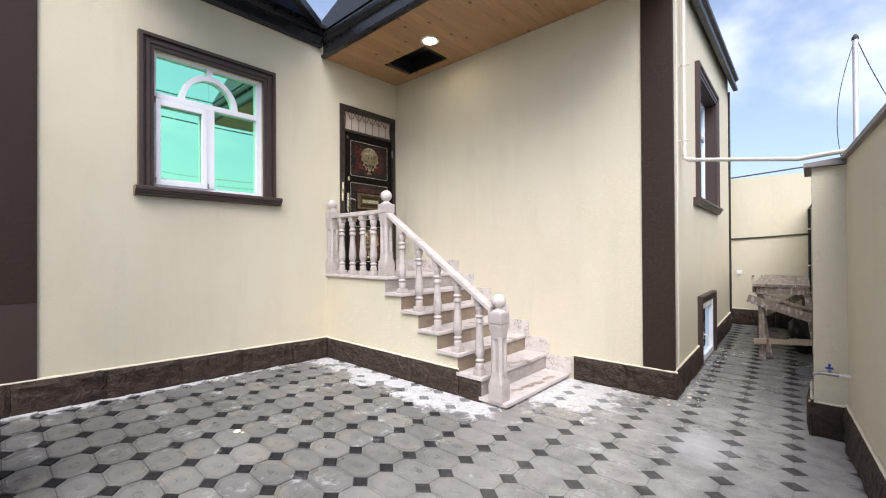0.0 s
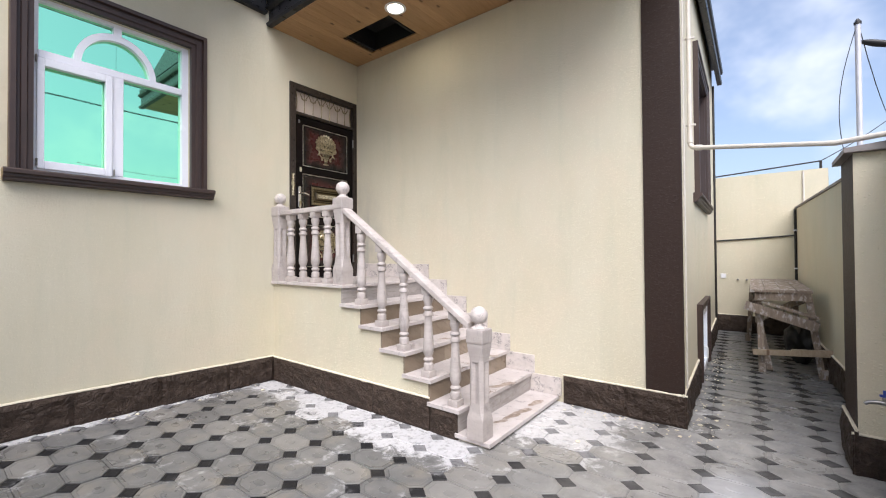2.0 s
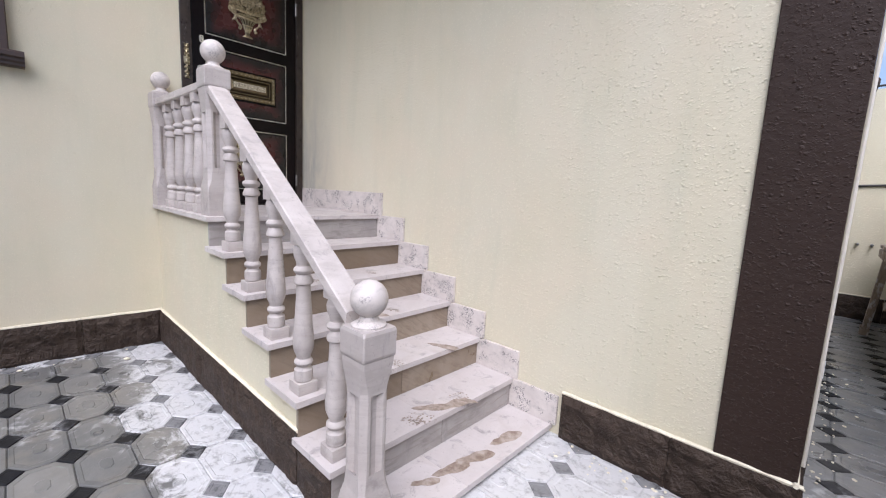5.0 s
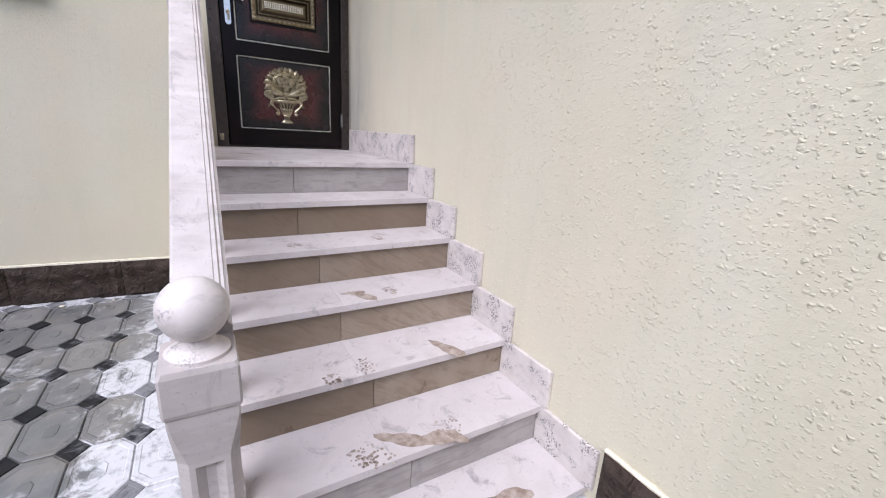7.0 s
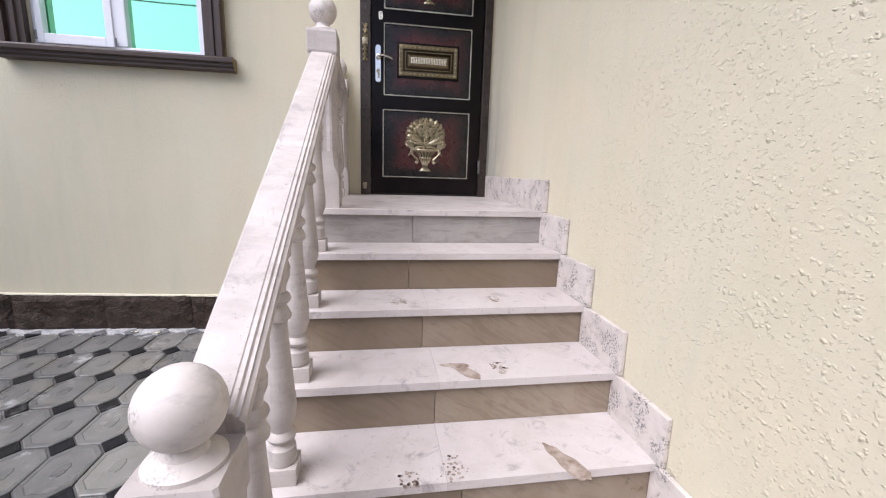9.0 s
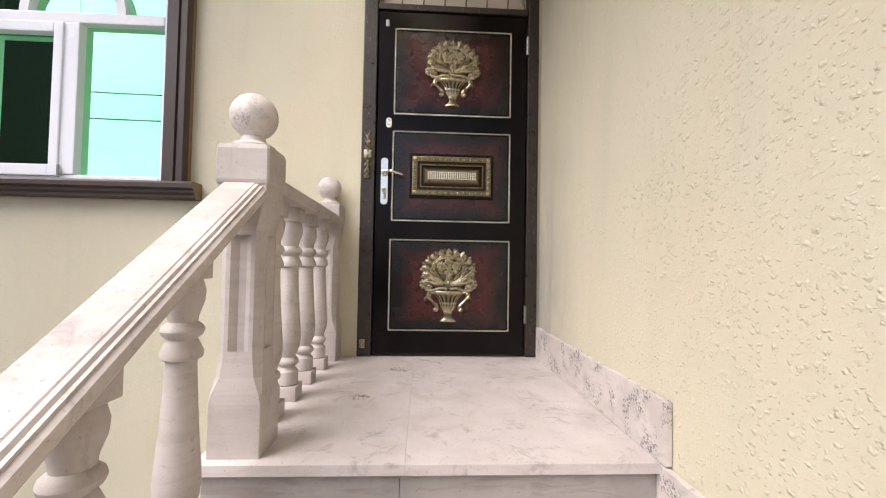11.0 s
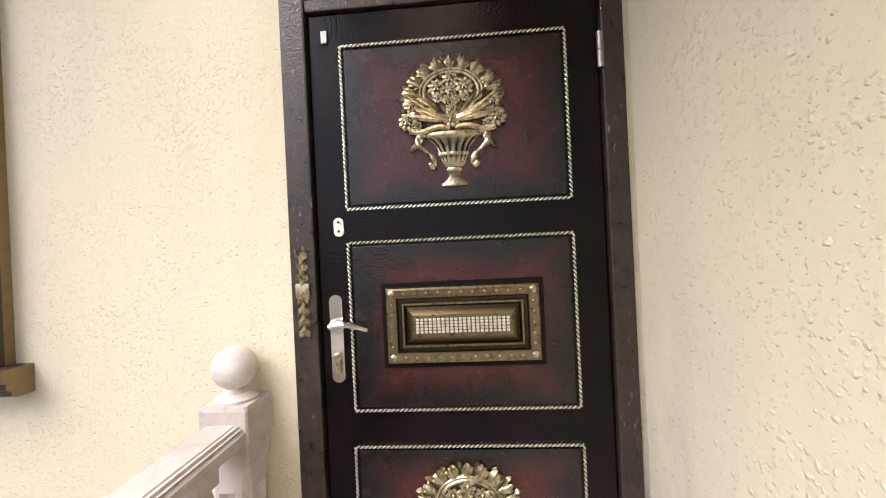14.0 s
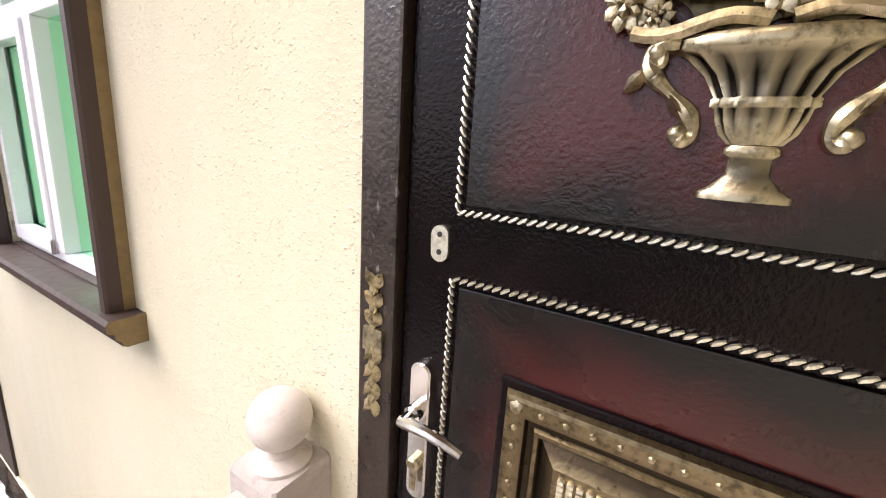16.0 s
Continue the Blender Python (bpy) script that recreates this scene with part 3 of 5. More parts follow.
# ---- baseboards of cast stone tiles ----
def stone_tile(parent, length, height, m, seed, thick=0.034):
    """One rock-faced tile: local x along the wall, y out of it, z up."""
    nx, nz = max(3, int(length / 0.035)), 7
    bm = bmesh.new()
    rows = []
    for k in range(nz + 1):
        row = []
        for i in range(nx + 1):
            u, v = i / nx, k / nz
            rim = min(u * length, (1 - u) * length, v * height, (1 - v) * height)
            q = noise.noise((u * length * 7 + seed * 3.7, v * height * 11 + seed, seed * 1.9))
            q += 0.5 * noise.noise((u * length * 19, v * height * 26, seed * 5.1))
            out = thick * 0.55 + min(1, rim / 0.016) * (thick * 0.45 + 0.019 * q)
            row.append(bm.verts.new((0.0015 + u * (length - 0.003), out, v * height)))
        rows.append(row)
    for a, b in zip(rows, rows[1:]):
        for i in range(nx):
            bm.faces.new((a[i], b[i], b[i + 1], a[i + 1]))
    rim = rows[0] + [r[-1] for r in rows[1:]] + list(reversed(rows[-1][:-1])) + [r[0] for r in reversed(rows[1:-1])]
    back = [bm.verts.new((v.co.x, 0.0, v.co.z)) for v in rim]
    for i in range(len(rim)):
        j = (i + 1) % len(rim)
        bm.faces.new((rim[i], rim[j], back[j], back[i]))
    bmesh.ops.recalc_face_normals(bm, faces=bm.faces)
    ob = part("stone_tile", bm, ROCK, parent)
    ob.matrix_basis = m
    return ob


SEED = [1]


def baseboard(name, start, end, out, height, z_of=None, step=0.62, first=None):
    """A run of rock-faced tiles from start to end (plan); out is the way that they face."""
    a, b, o = Vector((*start, 0)), Vector((*end, 0)), Vector((*out, 0))
    d = (b - a).normalized()
    base = thing(name, "dark brown rock-faced cast stone tile baseboard", "baseboard", kind="structure")
    n, s = (b - a).length, 0.0
    run = first or step
    while s < n - 0.01:
        length = min(run, n - s)
        if n - s - length < 0.12:
            length = n - s
        p = a + d * s
        mid = a + d * (s + length / 2)
        z = z_of(mid.x, mid.y) if z_of else 0.0
        rot = Matrix((d, o, Vector((0, 0, 1)))).transposed()
        if rot.determinant() < 0:
            p = a + d * (s + length)
            rot = Matrix((-d, o, Vector((0, 0, 1)))).transposed()
        stone_tile(base, length, height + 0.02, Matrix.Translation((p.x, p.y, z - 0.02)) @ rot.to_4x4(), SEED[0])
        SEED[0] += 1
        s += length
        run = step
    bead = bmesh.new()
    pts = []
    k = max(2, int(n / 0.06))
    for i in range(k + 1):
        q = a + d * (n * i / k) + o * 0.010
        z = (z_of(q.x, q.y) if z_of else 0.0) + height + 0.004 + 0.003 * noise.noise((i * 0.7, SEED[0], 0))
        pts.append((q.x, q.y, z))
    add_tube(bead, pts, 0.011, 6, [1 + 0.35 * noise.noise((i * 0.9, SEED[0] * 2, 3)) for i in range(k + 1)])
    part("plaster_bead", bead, PLASTER_LINE, base, "pale uneven plaster bead above the tiles", True)
    return base


baseboard("baseboard_west", (0.0, -1.26), (0.0, -7.0), (1, 0), 0.265, floor_z, 0.62, 0.50)
baseboard("baseboard_stair", (0.02, -1.25), (2.33, -1.25), (0, -1), 0.255, None, 0.62, 0.40)
baseboard("baseboard_stair_low", (2.335, -1.25), (2.61, -1.25), (0, -1), 0.198)
baseboard("baseboard_north", (2.955, 0.0), (3.98, 0.0), (0, -1), 0.255, None, 0.55)
def side_point(y):
    """A point on the face of the side wall."""
    q = SIDE_TURN @ Vector((3.96, y, 0))
    return q.x, q.y


SIDE_OUT = tuple((SIDE_TURN.to_3x3() @ Vector((1, 0, 0)))[:2])
baseboard("baseboard_east_near", side_point(-0.03), side_point(1.245), SIDE_OUT, 0.26, floor_z)
baseboard("baseboard_east_far", side_point(2.34), side_point(REAR), SIDE_OUT, 0.26, floor_z)
baseboard("baseboard_end", (3.84, 4.70), (4.94, 4.70), (0, -1), 0.27, floor_z)
baseboard("baseboard_fence", (FENCE_X, -0.165), (FENCE_X, -7.0), (-1, 0), 0.27).matrix_basis = FENCE_TURN
baseboard("baseboard_pier_front", (4.905, -0.13), (5.125, -0.13), (0, -1), 0.25)
baseboard("baseboard_pier_side", (4.935, -0.16), (4.935, 0.36), (-1, 0), 0.28)
fd = Vector((-0.24, 4.45)).normalized()
baseboard("baseboard_passage", (5.155, 0.34), (4.922, 4.68), (-fd.y, fd.x), 0.27, floor_z)

# ---- canopy over the stairs, eaves ----
SOFFIT = 4.055
bm = bmesh.new()
HOLE = (0.53, 1.18, -0.62, -0.145)
x = 0.02
while x < 4.03:
    b = min(x + 0.112, 4.04)
    spans = [(-1.275, -0.004)]
    if b > HOLE[0] and x < HOLE[1]:
        spans = [(-1.275, HOLE[2]), (HOLE[3], -0.004)]
    for a, c in spans:
        add_box(bm, (x + 0.0005, a, SOFFIT), (b - 0.0005, c, SOFFIT + 0.02), 0.002)
    x += 0.112
tagged(part("ceiling", bm, PINE), "knotty varnished pine board soffit over the stairs", "ceiling", kind="structure")
# The lining is coloured black for the shade inside the open hatch.
bm = bmesh.new()
hx0, hx1, hy0, hy1 = HOLE
for lo, hi in (((hx0 - 0.03, hy0 - 0.03), (hx0, hy1 + 0.03)), ((hx1, hy0 - 0.03), (hx1 + 0.03, hy1 + 0.03)), ((hx0, hy0 - 0.03), (hx1, hy0)), ((hx0, hy1), (hx1, hy1 + 0.03))):
    add_box(bm, (*lo, SOFFIT + 0.021), (*hi, SOFFIT + 0.25))
add_box(bm, (hx0 - 0.03, hy0 - 0.03, SOFFIT + 0.25), (hx1 + 0.03, hy1 + 0.03, SOFFIT + 0.28))
tagged(part("hatch", bm, BLACK), "dark open square hatch in the pine soffit", "hatch", kind="structure")
bm = bmesh.new()
add_box(bm, (0.0, -1.27, 4.40), (3.96, 0.0, 4.44))
add_prism(bm, [(-0.5, 4.44), (3.96, 4.44), (1.8, 5.2)], -1.3, REAR + 0.05, "y")
tagged(part("roof", bm, BLACKMETAL), "dark metal hipped house roof", "roof", kind="structure")


def channel(name, a, b, z0, z1, label, flip=1):
    """A dark steel edge beam with lips, along x from a to b at y."""
    (ax, ay), (bx, by) = a, b
    d = Vector((bx - ax, by - ay, 0))
    n = Vector((d.y, -d.x, 0)).normalized() * flip
    h = z1 - z0
    prof = [(0, z0), (0.06, z0), (0.07, z0 + 0.03), (0.035, z0 + 0.05), (0.035, z0 + 0.58 * h), (0.075, z0 + 0.64 * h), (0.085, z0 + 0.72 * h), (0.045, z0 + 0.76 * h), (0.06, z1 - 0.02), (0.06, z1), (0, z1)]
    bm = bmesh.new()
    add_rings(bm, [[(px + n.x * u, py + n.y * u, z) for u, z in prof] for px, py in (a, b)])
    bmesh.ops.recalc_face_normals(bm, faces=bm.faces)
    return tagged(part(name, bm, BLACKMETAL), label, "fascia", kind="structure")


channel("fascia_canopy", (0.02, -1.285), (4.07, -1.285), 4.045, 4.365, "black steel gutter beam along the canopy edge")
channel("fascia_eave", (0.0, -7.0), (0.0, -1.36), 4.17, 4.43, "black steel fascia along the wall top")
channel("fascia_side", (3.985, -1.28), (3.935, REAR + 0.05), 4.17, 4.44, "black steel gutter along the side eave")
bm = box((-0.05, -7.0, 4.42), (0.09, -1.3, 4.46))
add_box(bm, (-3.0, -7.0, 4.40), (-0.05, 4.0, 4.46))
tagged(part("roof_west", bm, BLACKMETAL), "dark metal roof edge over the wall", "roof", kind="structure")
bm = bmesh.new()
p, q = Vector((0.06, -1.42, 4.40)), Vector((1.55, -3.55, 4.40))
side = Vector((q.y - p.y, p.x - q.x, 0)).normalized() * 0.045
add_rings(bm, [[p - side, p + side, p + side + Vector((0, 0, 0.10)), p - side + Vector((0, 0, 0.10))], [q - side, q + side, q + side + Vector((0, 0, 0.10)), q - side + Vector((0, 0, 0.10))]])
add_box(bm, (0.08, -3.62, 4.40), (1.62, -3.54, 4.50))
bmesh.ops.recalc_face_normals(bm, faces=bm.faces)
raf = thing("awning_frame", "black steel awning frame with dark blue sheet", "awning")
part("rafter", bm, BLACKMETAL, raf)
bm = bmesh.new()
add_prism(bm, [(0.09, -1.50), (1.50, -3.54), (0.09, -3.54)], 4.46, 4.475, "z")
part("roof_sheet", bm, SHEET, raf, "dark blue translucent roof sheet")

lamp = thing("ceiling_light", "round white recessed ceiling light, switched on", "ceiling light", at=(1.405, -0.675, SOFFIT))
bm = bmesh.new()
add_lathe(bm, [(0.075, -0.002), (0.112, -0.002), (0.116, -0.008), (0.108, -0.014), (0.09, -0.014), (0.075, -0.008)], 32)
part("rim", bm, CLOUDWHITE, lamp, "", True)
bm = bmesh.new()
add_lathe(bm, [(0.001, -0.011), (0.088, -0.011), (0.088, 0.0), (0.001, 0.0)], 32)
part("diffuser", bm, LAMPGLOW, lamp, "glowing warm diffuser")

# ---- windows ----
def moulding(bm, y0, y1, z0, z1, width, x0, prof, sides="ltr"):
    """A picture-frame moulding round an opening on a wall facing +x: prof is (across, out) from the inner edge."""
    rings = []
    for u, o in prof:
        rings.append([(x0 + o, y0 - u, z0), (x0 + o, y0 - u, z1 + u), (x0 + o, y1 + u, z1 + u), (x0 + o, y1 + u, z0)])
    vs = [[bm.verts.new(p) for p in r] for r in rings]
    for k, (a, b) in enumerate(zip(vs, vs[1:])):
        for i in range(3):
            f = bm.faces.new((a[i], a[i + 1], b[i + 1], b[i]))
            f.material_index = 1 if k == len(vs) - 2 else 0
    for i in (0, 3):
        bm.faces.new([r[i] for r in vs])
    for i in range(3):
        bm.faces.new((vs[0][i + 1], vs[0][i], vs[-1][i], vs[-1][i + 1]))
    bmesh.ops.recalc_face_normals(bm, faces=bm.faces)


PROF = [(0.0, -0.004), (0.0, 0.045), (0.035, 0.045), (0.042, 0.06), (0.075, 0.06), (0.082, 0.048), (0.10, 0.048), (0.106, 0.078), (0.138, 0.078), (0.145, 0.070), (0.145, 0.032), (0.145, -0.004)]
PROF = [(u * 0.93, o) for u, o in PROF]


def sill(bm, x0, y0, y1, z):
    prof = [(0.0, z), (0.095, z), (0.105, z - 0.012), (0.105, z - 0.035), (0.085, z - 0.045), (0.085, z - 0.06), (0.070, z - 0.072), (0.070, z - 0.085), (0.055, z - 0.092), (0.0, z - 0.092)]
    add_prism(bm, [(x0 + u, q) for u, q in prof], y0, y1, "y")
    for f in bm.faces:
        if len(f.verts) == len(prof):
            f.material_index = 1


def bar(bm, x0, x1, y0, y1, z0, z1, bevel=0.006):
    add_box(bm, (x0, y0, z0), (x1, y1, z1), bevel)


w1 = thing("window_1", "white plastic arched-light window with green mirror glass in brown moulding", "window", kind="structure")
bm = bmesh.new()
moulding(bm, WIN[0], WIN[1], WIN[2], WIN[3], 0.13, 0.0, PROF)
part("window_trim", bm, [TRIM, OCHRE], w1, "stepped dark brown window moulding")
bm = bmesh.new()
sill(bm, 0.0, -3.415, -1.94, 2.082)
add_box(bm, (-0.09, WIN[0] + 0.002, 2.067), (0.0, WIN[1] - 0.002, 2.089))
part("window_sill", bm, [TRIM, OCHRE], w1, "stepped dark brown sill")
bm = bmesh.new()
X0, X1 = -0.09, -0.032
CY = -2.712
bar(bm, X0, X1, WIN[0], WIN[0] + 0.035, WIN[2] + 0.008, WIN[3])
bar(bm, X0, X1, WIN[1] - 0.06, WIN[1], WIN[2] + 0.008, WIN[3])
bar(bm, X0, X1, WIN[0] + 0.035, WIN[1] - 0.06, WIN[3] - 0.03, WIN[3])
bar(bm, X0, X1, WIN[0] + 0.035, WIN[1] - 0.06, WIN[2] + 0.008, WIN[2] + 0.045)
bar(bm, X0, X1 + 0.004, WIN[0] + 0.035, WIN[1] - 0.06, 3.0, 3.06)
bar(bm, X0, X1 + 0.006, CY - 0.04, CY + 0.045, WIN[2] + 0.045, 3.0)
bar(bm, X0, X1 + 0.002, -2.74, -2.68, 3.365, WIN[3] - 0.03)
part("window_frame", bm, PVC, w1)
bm = bmesh.new()
ring = []
for i in range(25):
    a = math.pi * i / 24
    ring.append([(xx, -2.712 + r * math.cos(a), 3.045 + r * 1.12 * math.sin(a)) for xx, r in ((X0, 0.245), (X1 + 0.003, 0.245), (X1 + 0.003, 0.295), (X0, 0.295))])
add_rings(bm, ring)
bmesh.ops.recalc_face_normals(bm, faces=bm.faces)
part("arch_bar", bm, PVC, w1, "", True)
bm = bmesh.new()
sy0, sy1 = WIN[0] + 0.025, CY - 0.035
for a in ((sy0, sy0 + 0.045, 2.115, 2.995), (sy1 - 0.05, sy1, 2.115, 2.995), (sy0 + 0.045, sy1 - 0.05, 2.115, 2.18), (sy0 + 0.045, sy1 - 0.05, 2.935, 2.995)):
    bar(bm, X0 + 0.02, X1 + 0.018, *a)
part("sash", bm, PVC, w1, "white opening sash")
bm = bmesh.new()
for yy, zz in ((sy0 + 0.0, 2.155), (sy1 + 0.01, 2.14), (sy0 - 0.005, 2.97)):
    add_lathe(bm, [(0.007, 0), (0.007, 0.055), (0.004, 0.06)], 8, pose(X1 + 0.02, yy, zz - 0.02))
part("window_hinge", bm, STEEL, w1, "small steel hinge pins")
for a, b, c, d in ((sy0 + 0.04, sy1 - 0.045, 2.175, 2.94), (CY + 0.04, WIN[1] - 0.055, 2.115, 3.01), (WIN[0] + 0.03, -2.711, 3.05, WIN[3] - 0.02), (-2.709, WIN[1] - 0.055, 3.05, WIN[3] - 0.02)):
    part("pane", box((-0.085, a, c), (-0.078, b, d)), GREENGLASS, w1, "green mirror glass pane")
# Unseen black board added for the dark room behind the panes.
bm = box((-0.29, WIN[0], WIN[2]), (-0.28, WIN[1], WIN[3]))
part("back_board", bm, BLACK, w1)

w2 = thing("window_2", "tall side window set deep in brown moulding", "window", kind="structure")
w2.matrix_basis = SIDE_TURN
ya, yb, za, zb = SIDEWIN
bm = bmesh.new()
moulding(bm, ya, yb, za, zb, 0.13, 3.96, [(u, o * 0.65) for u, o in PROF])
part("window_trim", bm, [TRIM, TRIM], w2)
bm = bmesh.new()
sill(bm, 3.935, ya - 0.29, yb + 0.2, za)
part("window_sill", bm, [TRIM, TRIM], w2)
bm = bmesh.new()
for y0, y1, z0, z1 in ((ya, ya + 0.015, za, zb), (yb - 0.015, yb, za, zb), (ya + 0.015, yb - 0.015, zb - 0.015, zb), (ya + 0.015, yb - 0.015, za, za + 0.012)):
    add_box(bm, (3.80, y0, z0), (3.961, y1, z1))
part("reveal_lining", bm, TRIM, w2)
mid = (ya + yb) / 2
bm = bmesh.new()
for y0, y1, z0, z1 in ((ya + 0.015, ya + 0.07, za + 0.012, zb - 0.015), (yb - 0.07, yb - 0.015, za + 0.012, zb - 0.015), (ya + 0.07, yb - 0.07, za + 0.012, za + 0.07), (ya + 0.07, yb - 0.07, zb - 0.07, zb - 0.015), (ya + 0.07, yb - 0.07, zb - 0.52, zb - 0.46), (mid - 0.03, mid + 0.03, za + 0.07, zb - 0.52)):
    bar(bm, 3.80, 3.85, y0, y1, z0, z1)
part("window_frame", bm, PVC, w2)
for a, b, c, d in ((ya + 0.07, mid - 0.03, za + 0.07, zb - 0.52), (mid + 0.03, yb - 0.07, za + 0.07, zb - 0.52), (ya + 0.07, yb - 0.07, zb - 0.46, zb - 0.07)):
    part("pane", box((3.815, a, c), (3.822, b, d)), BLUEGLASS, w2)
# Added black board, as the unlit room behind the side window.
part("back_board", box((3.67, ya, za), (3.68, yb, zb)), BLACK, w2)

w3 = thing("window_3", "low white basement window with blue glass in brown moulding", "window", kind="structure")
w3.matrix_basis = SIDE_TURN
ya, yb, za, zb = LOWWIN
bm = bmesh.new()
moulding(bm, ya, yb, za, zb, 0.1, 3.96, [(u * 0.75, o * 0.7) for u, o in PROF])
part("window_trim", bm, [TRIM, TRIM], w3)
bm = bmesh.new()
for y0, y1, z0, z1 in ((ya, ya + 0.07, za, zb), (yb - 0.07, yb, za, zb), (ya + 0.07, yb - 0.07, za, za + 0.07), (ya + 0.07, yb - 0.07, zb - 0.07, zb)):
    bar(bm, 3.925, 3.985, y0, y1, z0, z1)
part("window_frame", bm, PVC, w3)
bm = bmesh.new()
add_box(bm, (3.985, ya + 0.025, 0.35), (4.0, ya + 0.05, 0.44), 0.004)
add_tube(bm, [(3.995, ya + 0.037, 0.41), (4.035, ya + 0.037, 0.41), (4.04, ya + 0.04, 0.40), (4.04, ya + 0.045, 0.29)], 0.009)
part("window_handle", bm, CLOUDWHITE, w3, "white lever handle")
part("pane", box((3.935, ya + 0.07, za + 0.07), (3.942, yb - 0.07, zb - 0.07)), BLUEGLASS, w3)
# Added black board, as the unlit basement behind the glass.
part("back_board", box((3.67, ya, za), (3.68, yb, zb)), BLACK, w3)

# ---- staircase ----
RISE, GO, NOSE, LAND = 0.179, 0.2735, 1.265, 1.127
TREADS = [(LAND - RISE * k, NOSE + GO * k) for k in range(7)]
TY0, TY1, SIDE = -1.285, -0.002, -1.25
stairs = thing("staircase", "straight seven-step stone staircase with travertine treads and cream sides", "staircase")
bm = bmesh.new()
out = [(0.0, -0.05)]
out.append((NOSE + GO * 6 - 0.03, -0.05))
for k in range(6, -1, -1):
    z, n = TREADS[k]
    out.append((n - 0.035, z - 0.03))
    if k > 0:
        out.append((TREADS[k - 1][1] - 0.035, z - 0.03))
out.append((0.0, LAND - 0.03))
add_prism(bm, out, SIDE, -0.0, "y")
part("stair_body", bm, CREAM, stairs, "cream stucco stair side")
rs = random.Random(5)
RISER_CUTS = (-0.736, -0.775, -0.736, -0.715, -0.664, -0.621, -0.60)
for k, (z, n) in enumerate(TREADS):
    back = 0.0 if k == 0 else TREADS[k - 1][1] - 0.04
    cut = rs.uniform(-0.76, -0.70)
    pieces = [(TY0, cut - 0.0001), (cut + 0.0001, TY1)]
    for a, b in pieces:
        part("tread", box((back, a, z - 0.03), (n, b, z), 0.0015), TREAD, stairs, "dusty pale travertine tread slab" if k == 0 else "")
    low = (TREADS[k + 1][0] if k < 6 else 0.0)
    cut2 = RISER_CUTS[k]
    mat = RISERGREY if k in (0, 5, 6) else RISER
    for a, b in ((SIDE - 0.012, cut2 - 0.001), (cut2 + 0.001, TY1)):
        part("riser", box((n - 0.042, a, low), (n - 0.022, b, z - 0.031), 0.002), mat, stairs)
    if k:
        part("wall_tile", box((TREADS[k - 1][1] - 0.02, -0.022, z), (n + 0.026, -0.002, z + 0.175), 0.004), PITTED, stairs, "pitted pale stone skirting tile")
    else:
        part("wall_tile", box((0.0, -0.022, z), (n + 0.026, -0.002, z + 0.175), 0.004), PITTED, stairs, "pitted pale stone skirting tile")


PRINTS = []


def footprint(cx, cy, k, turn, s=1.0, seed=0, spots=False):
    """A damp shoe print on tread k."""
    PRINTS.append(k)
    z = TREADS[k][0] + 0.0004 * PRINTS.count(k)
    bm = bmesh.new()
    m = Matrix.Translation((cx, cy, z)) @ Matrix.Rotation(radians(turn), 4, "Z")
    if spots:
        r = random.Random(seed)
        for i in range(34):
            a, q = r.uniform(0, 6.3), math.sqrt(r.random())
            px, py, rad = 0.055 * s * q * math.cos(a), 0.042 * s * q * math.sin(a), r.uniform(0.003, 0.0065)
            pts = [m @ Vector((px + rad * math.cos(t), py + rad * math.sin(t), 0)) for t in [j * 1.0472 for j in range(6)]]
            add_prism(bm, [(p.x, p.y) for p in pts], z - 0.0003, z + 0.0002, "z")
    else:
        pts = []
        for i in range(40):
            t = 2 * math.pi * i / 40
            u = math.cos(t)
            wdt = 0.040 + 0.010 * u - 0.012 * math.exp(-((u + 0.25) / 0.25) ** 2)
            jig = 1 + 0.17 * noise.noise((math.cos(t) * 2.4 + seed * 3.1, math.sin(t) * 2.4, seed * 2.0)) + 0.05 * noise.noise((math.cos(t) * 7, math.sin(t) * 7, seed * 5.0))
            p = m @ Vector((0.115 * s * u * jig, wdt * s * math.sin(t) * jig, 0))
            pts.append((p.x, p.y))
        add_prism(bm, pts, z - 0.0003, z + 0.0002, "z")
    ob = part("footprint", bm, FOOT, stairs, "damp brown shoe print" if not spots else "spotted sole print")
    if spots:
        tagged(ob, kind="stuff")


footprint(2.81, -0.33, 6, 80, 0.95, 1)
footprint(2.80, -0.58, 6, 70, 0.95, 2)
footprint(2.78, -0.73, 6, 75, 0.85, 3)
footprint(2.76, -0.88, 6, 60, 0.6, 16)
footprint(2.545, -0.64, 5, 55, 0.85, 4)
footprint(2.60, -0.53, 5, 78, 0.95, 9)
footprint(2.625, -0.455, 5, 40, 0.5, 19)
footprint(2.565, -0.445, 5, 0, 1.15, 5, True)
footprint(2.59, -0.745, 5, 40, 1.3, 6, True)
footprint(2.57, -0.80, 5, 20, 1.0, 26, True)
footprint(2.31, -0.315, 4, 22, 0.85, 7)
footprint(2.30, -0.69, 4, 0, 1.2, 8, True)
footprint(2.335, -0.83, 4, 0, 0.8, 18, True)
footprint(2.01, -0.60, 3, 35, 0.7, 10)
footprint(1.965, -0.625, 3, 80, 0.5, 20)
footprint(1.995, -0.46, 3, 0, 0.9, 11, True)
footprint(1.69, -0.41, 2, 0, 0.8, 12, True)
footprint(1.70, -0.83, 2, 0, 0.9, 13, True)
footprint(0.72, -0.93, 0, 80, 0.9, 14, True)
footprint(0.30, -0.79, 0, 70, 1.0, 15, True)

# ---- balustrade ----
RY = -1.205
rail = thing("balustrade", "carved pale stone balustrade with ball-topped newels", "balustrade")


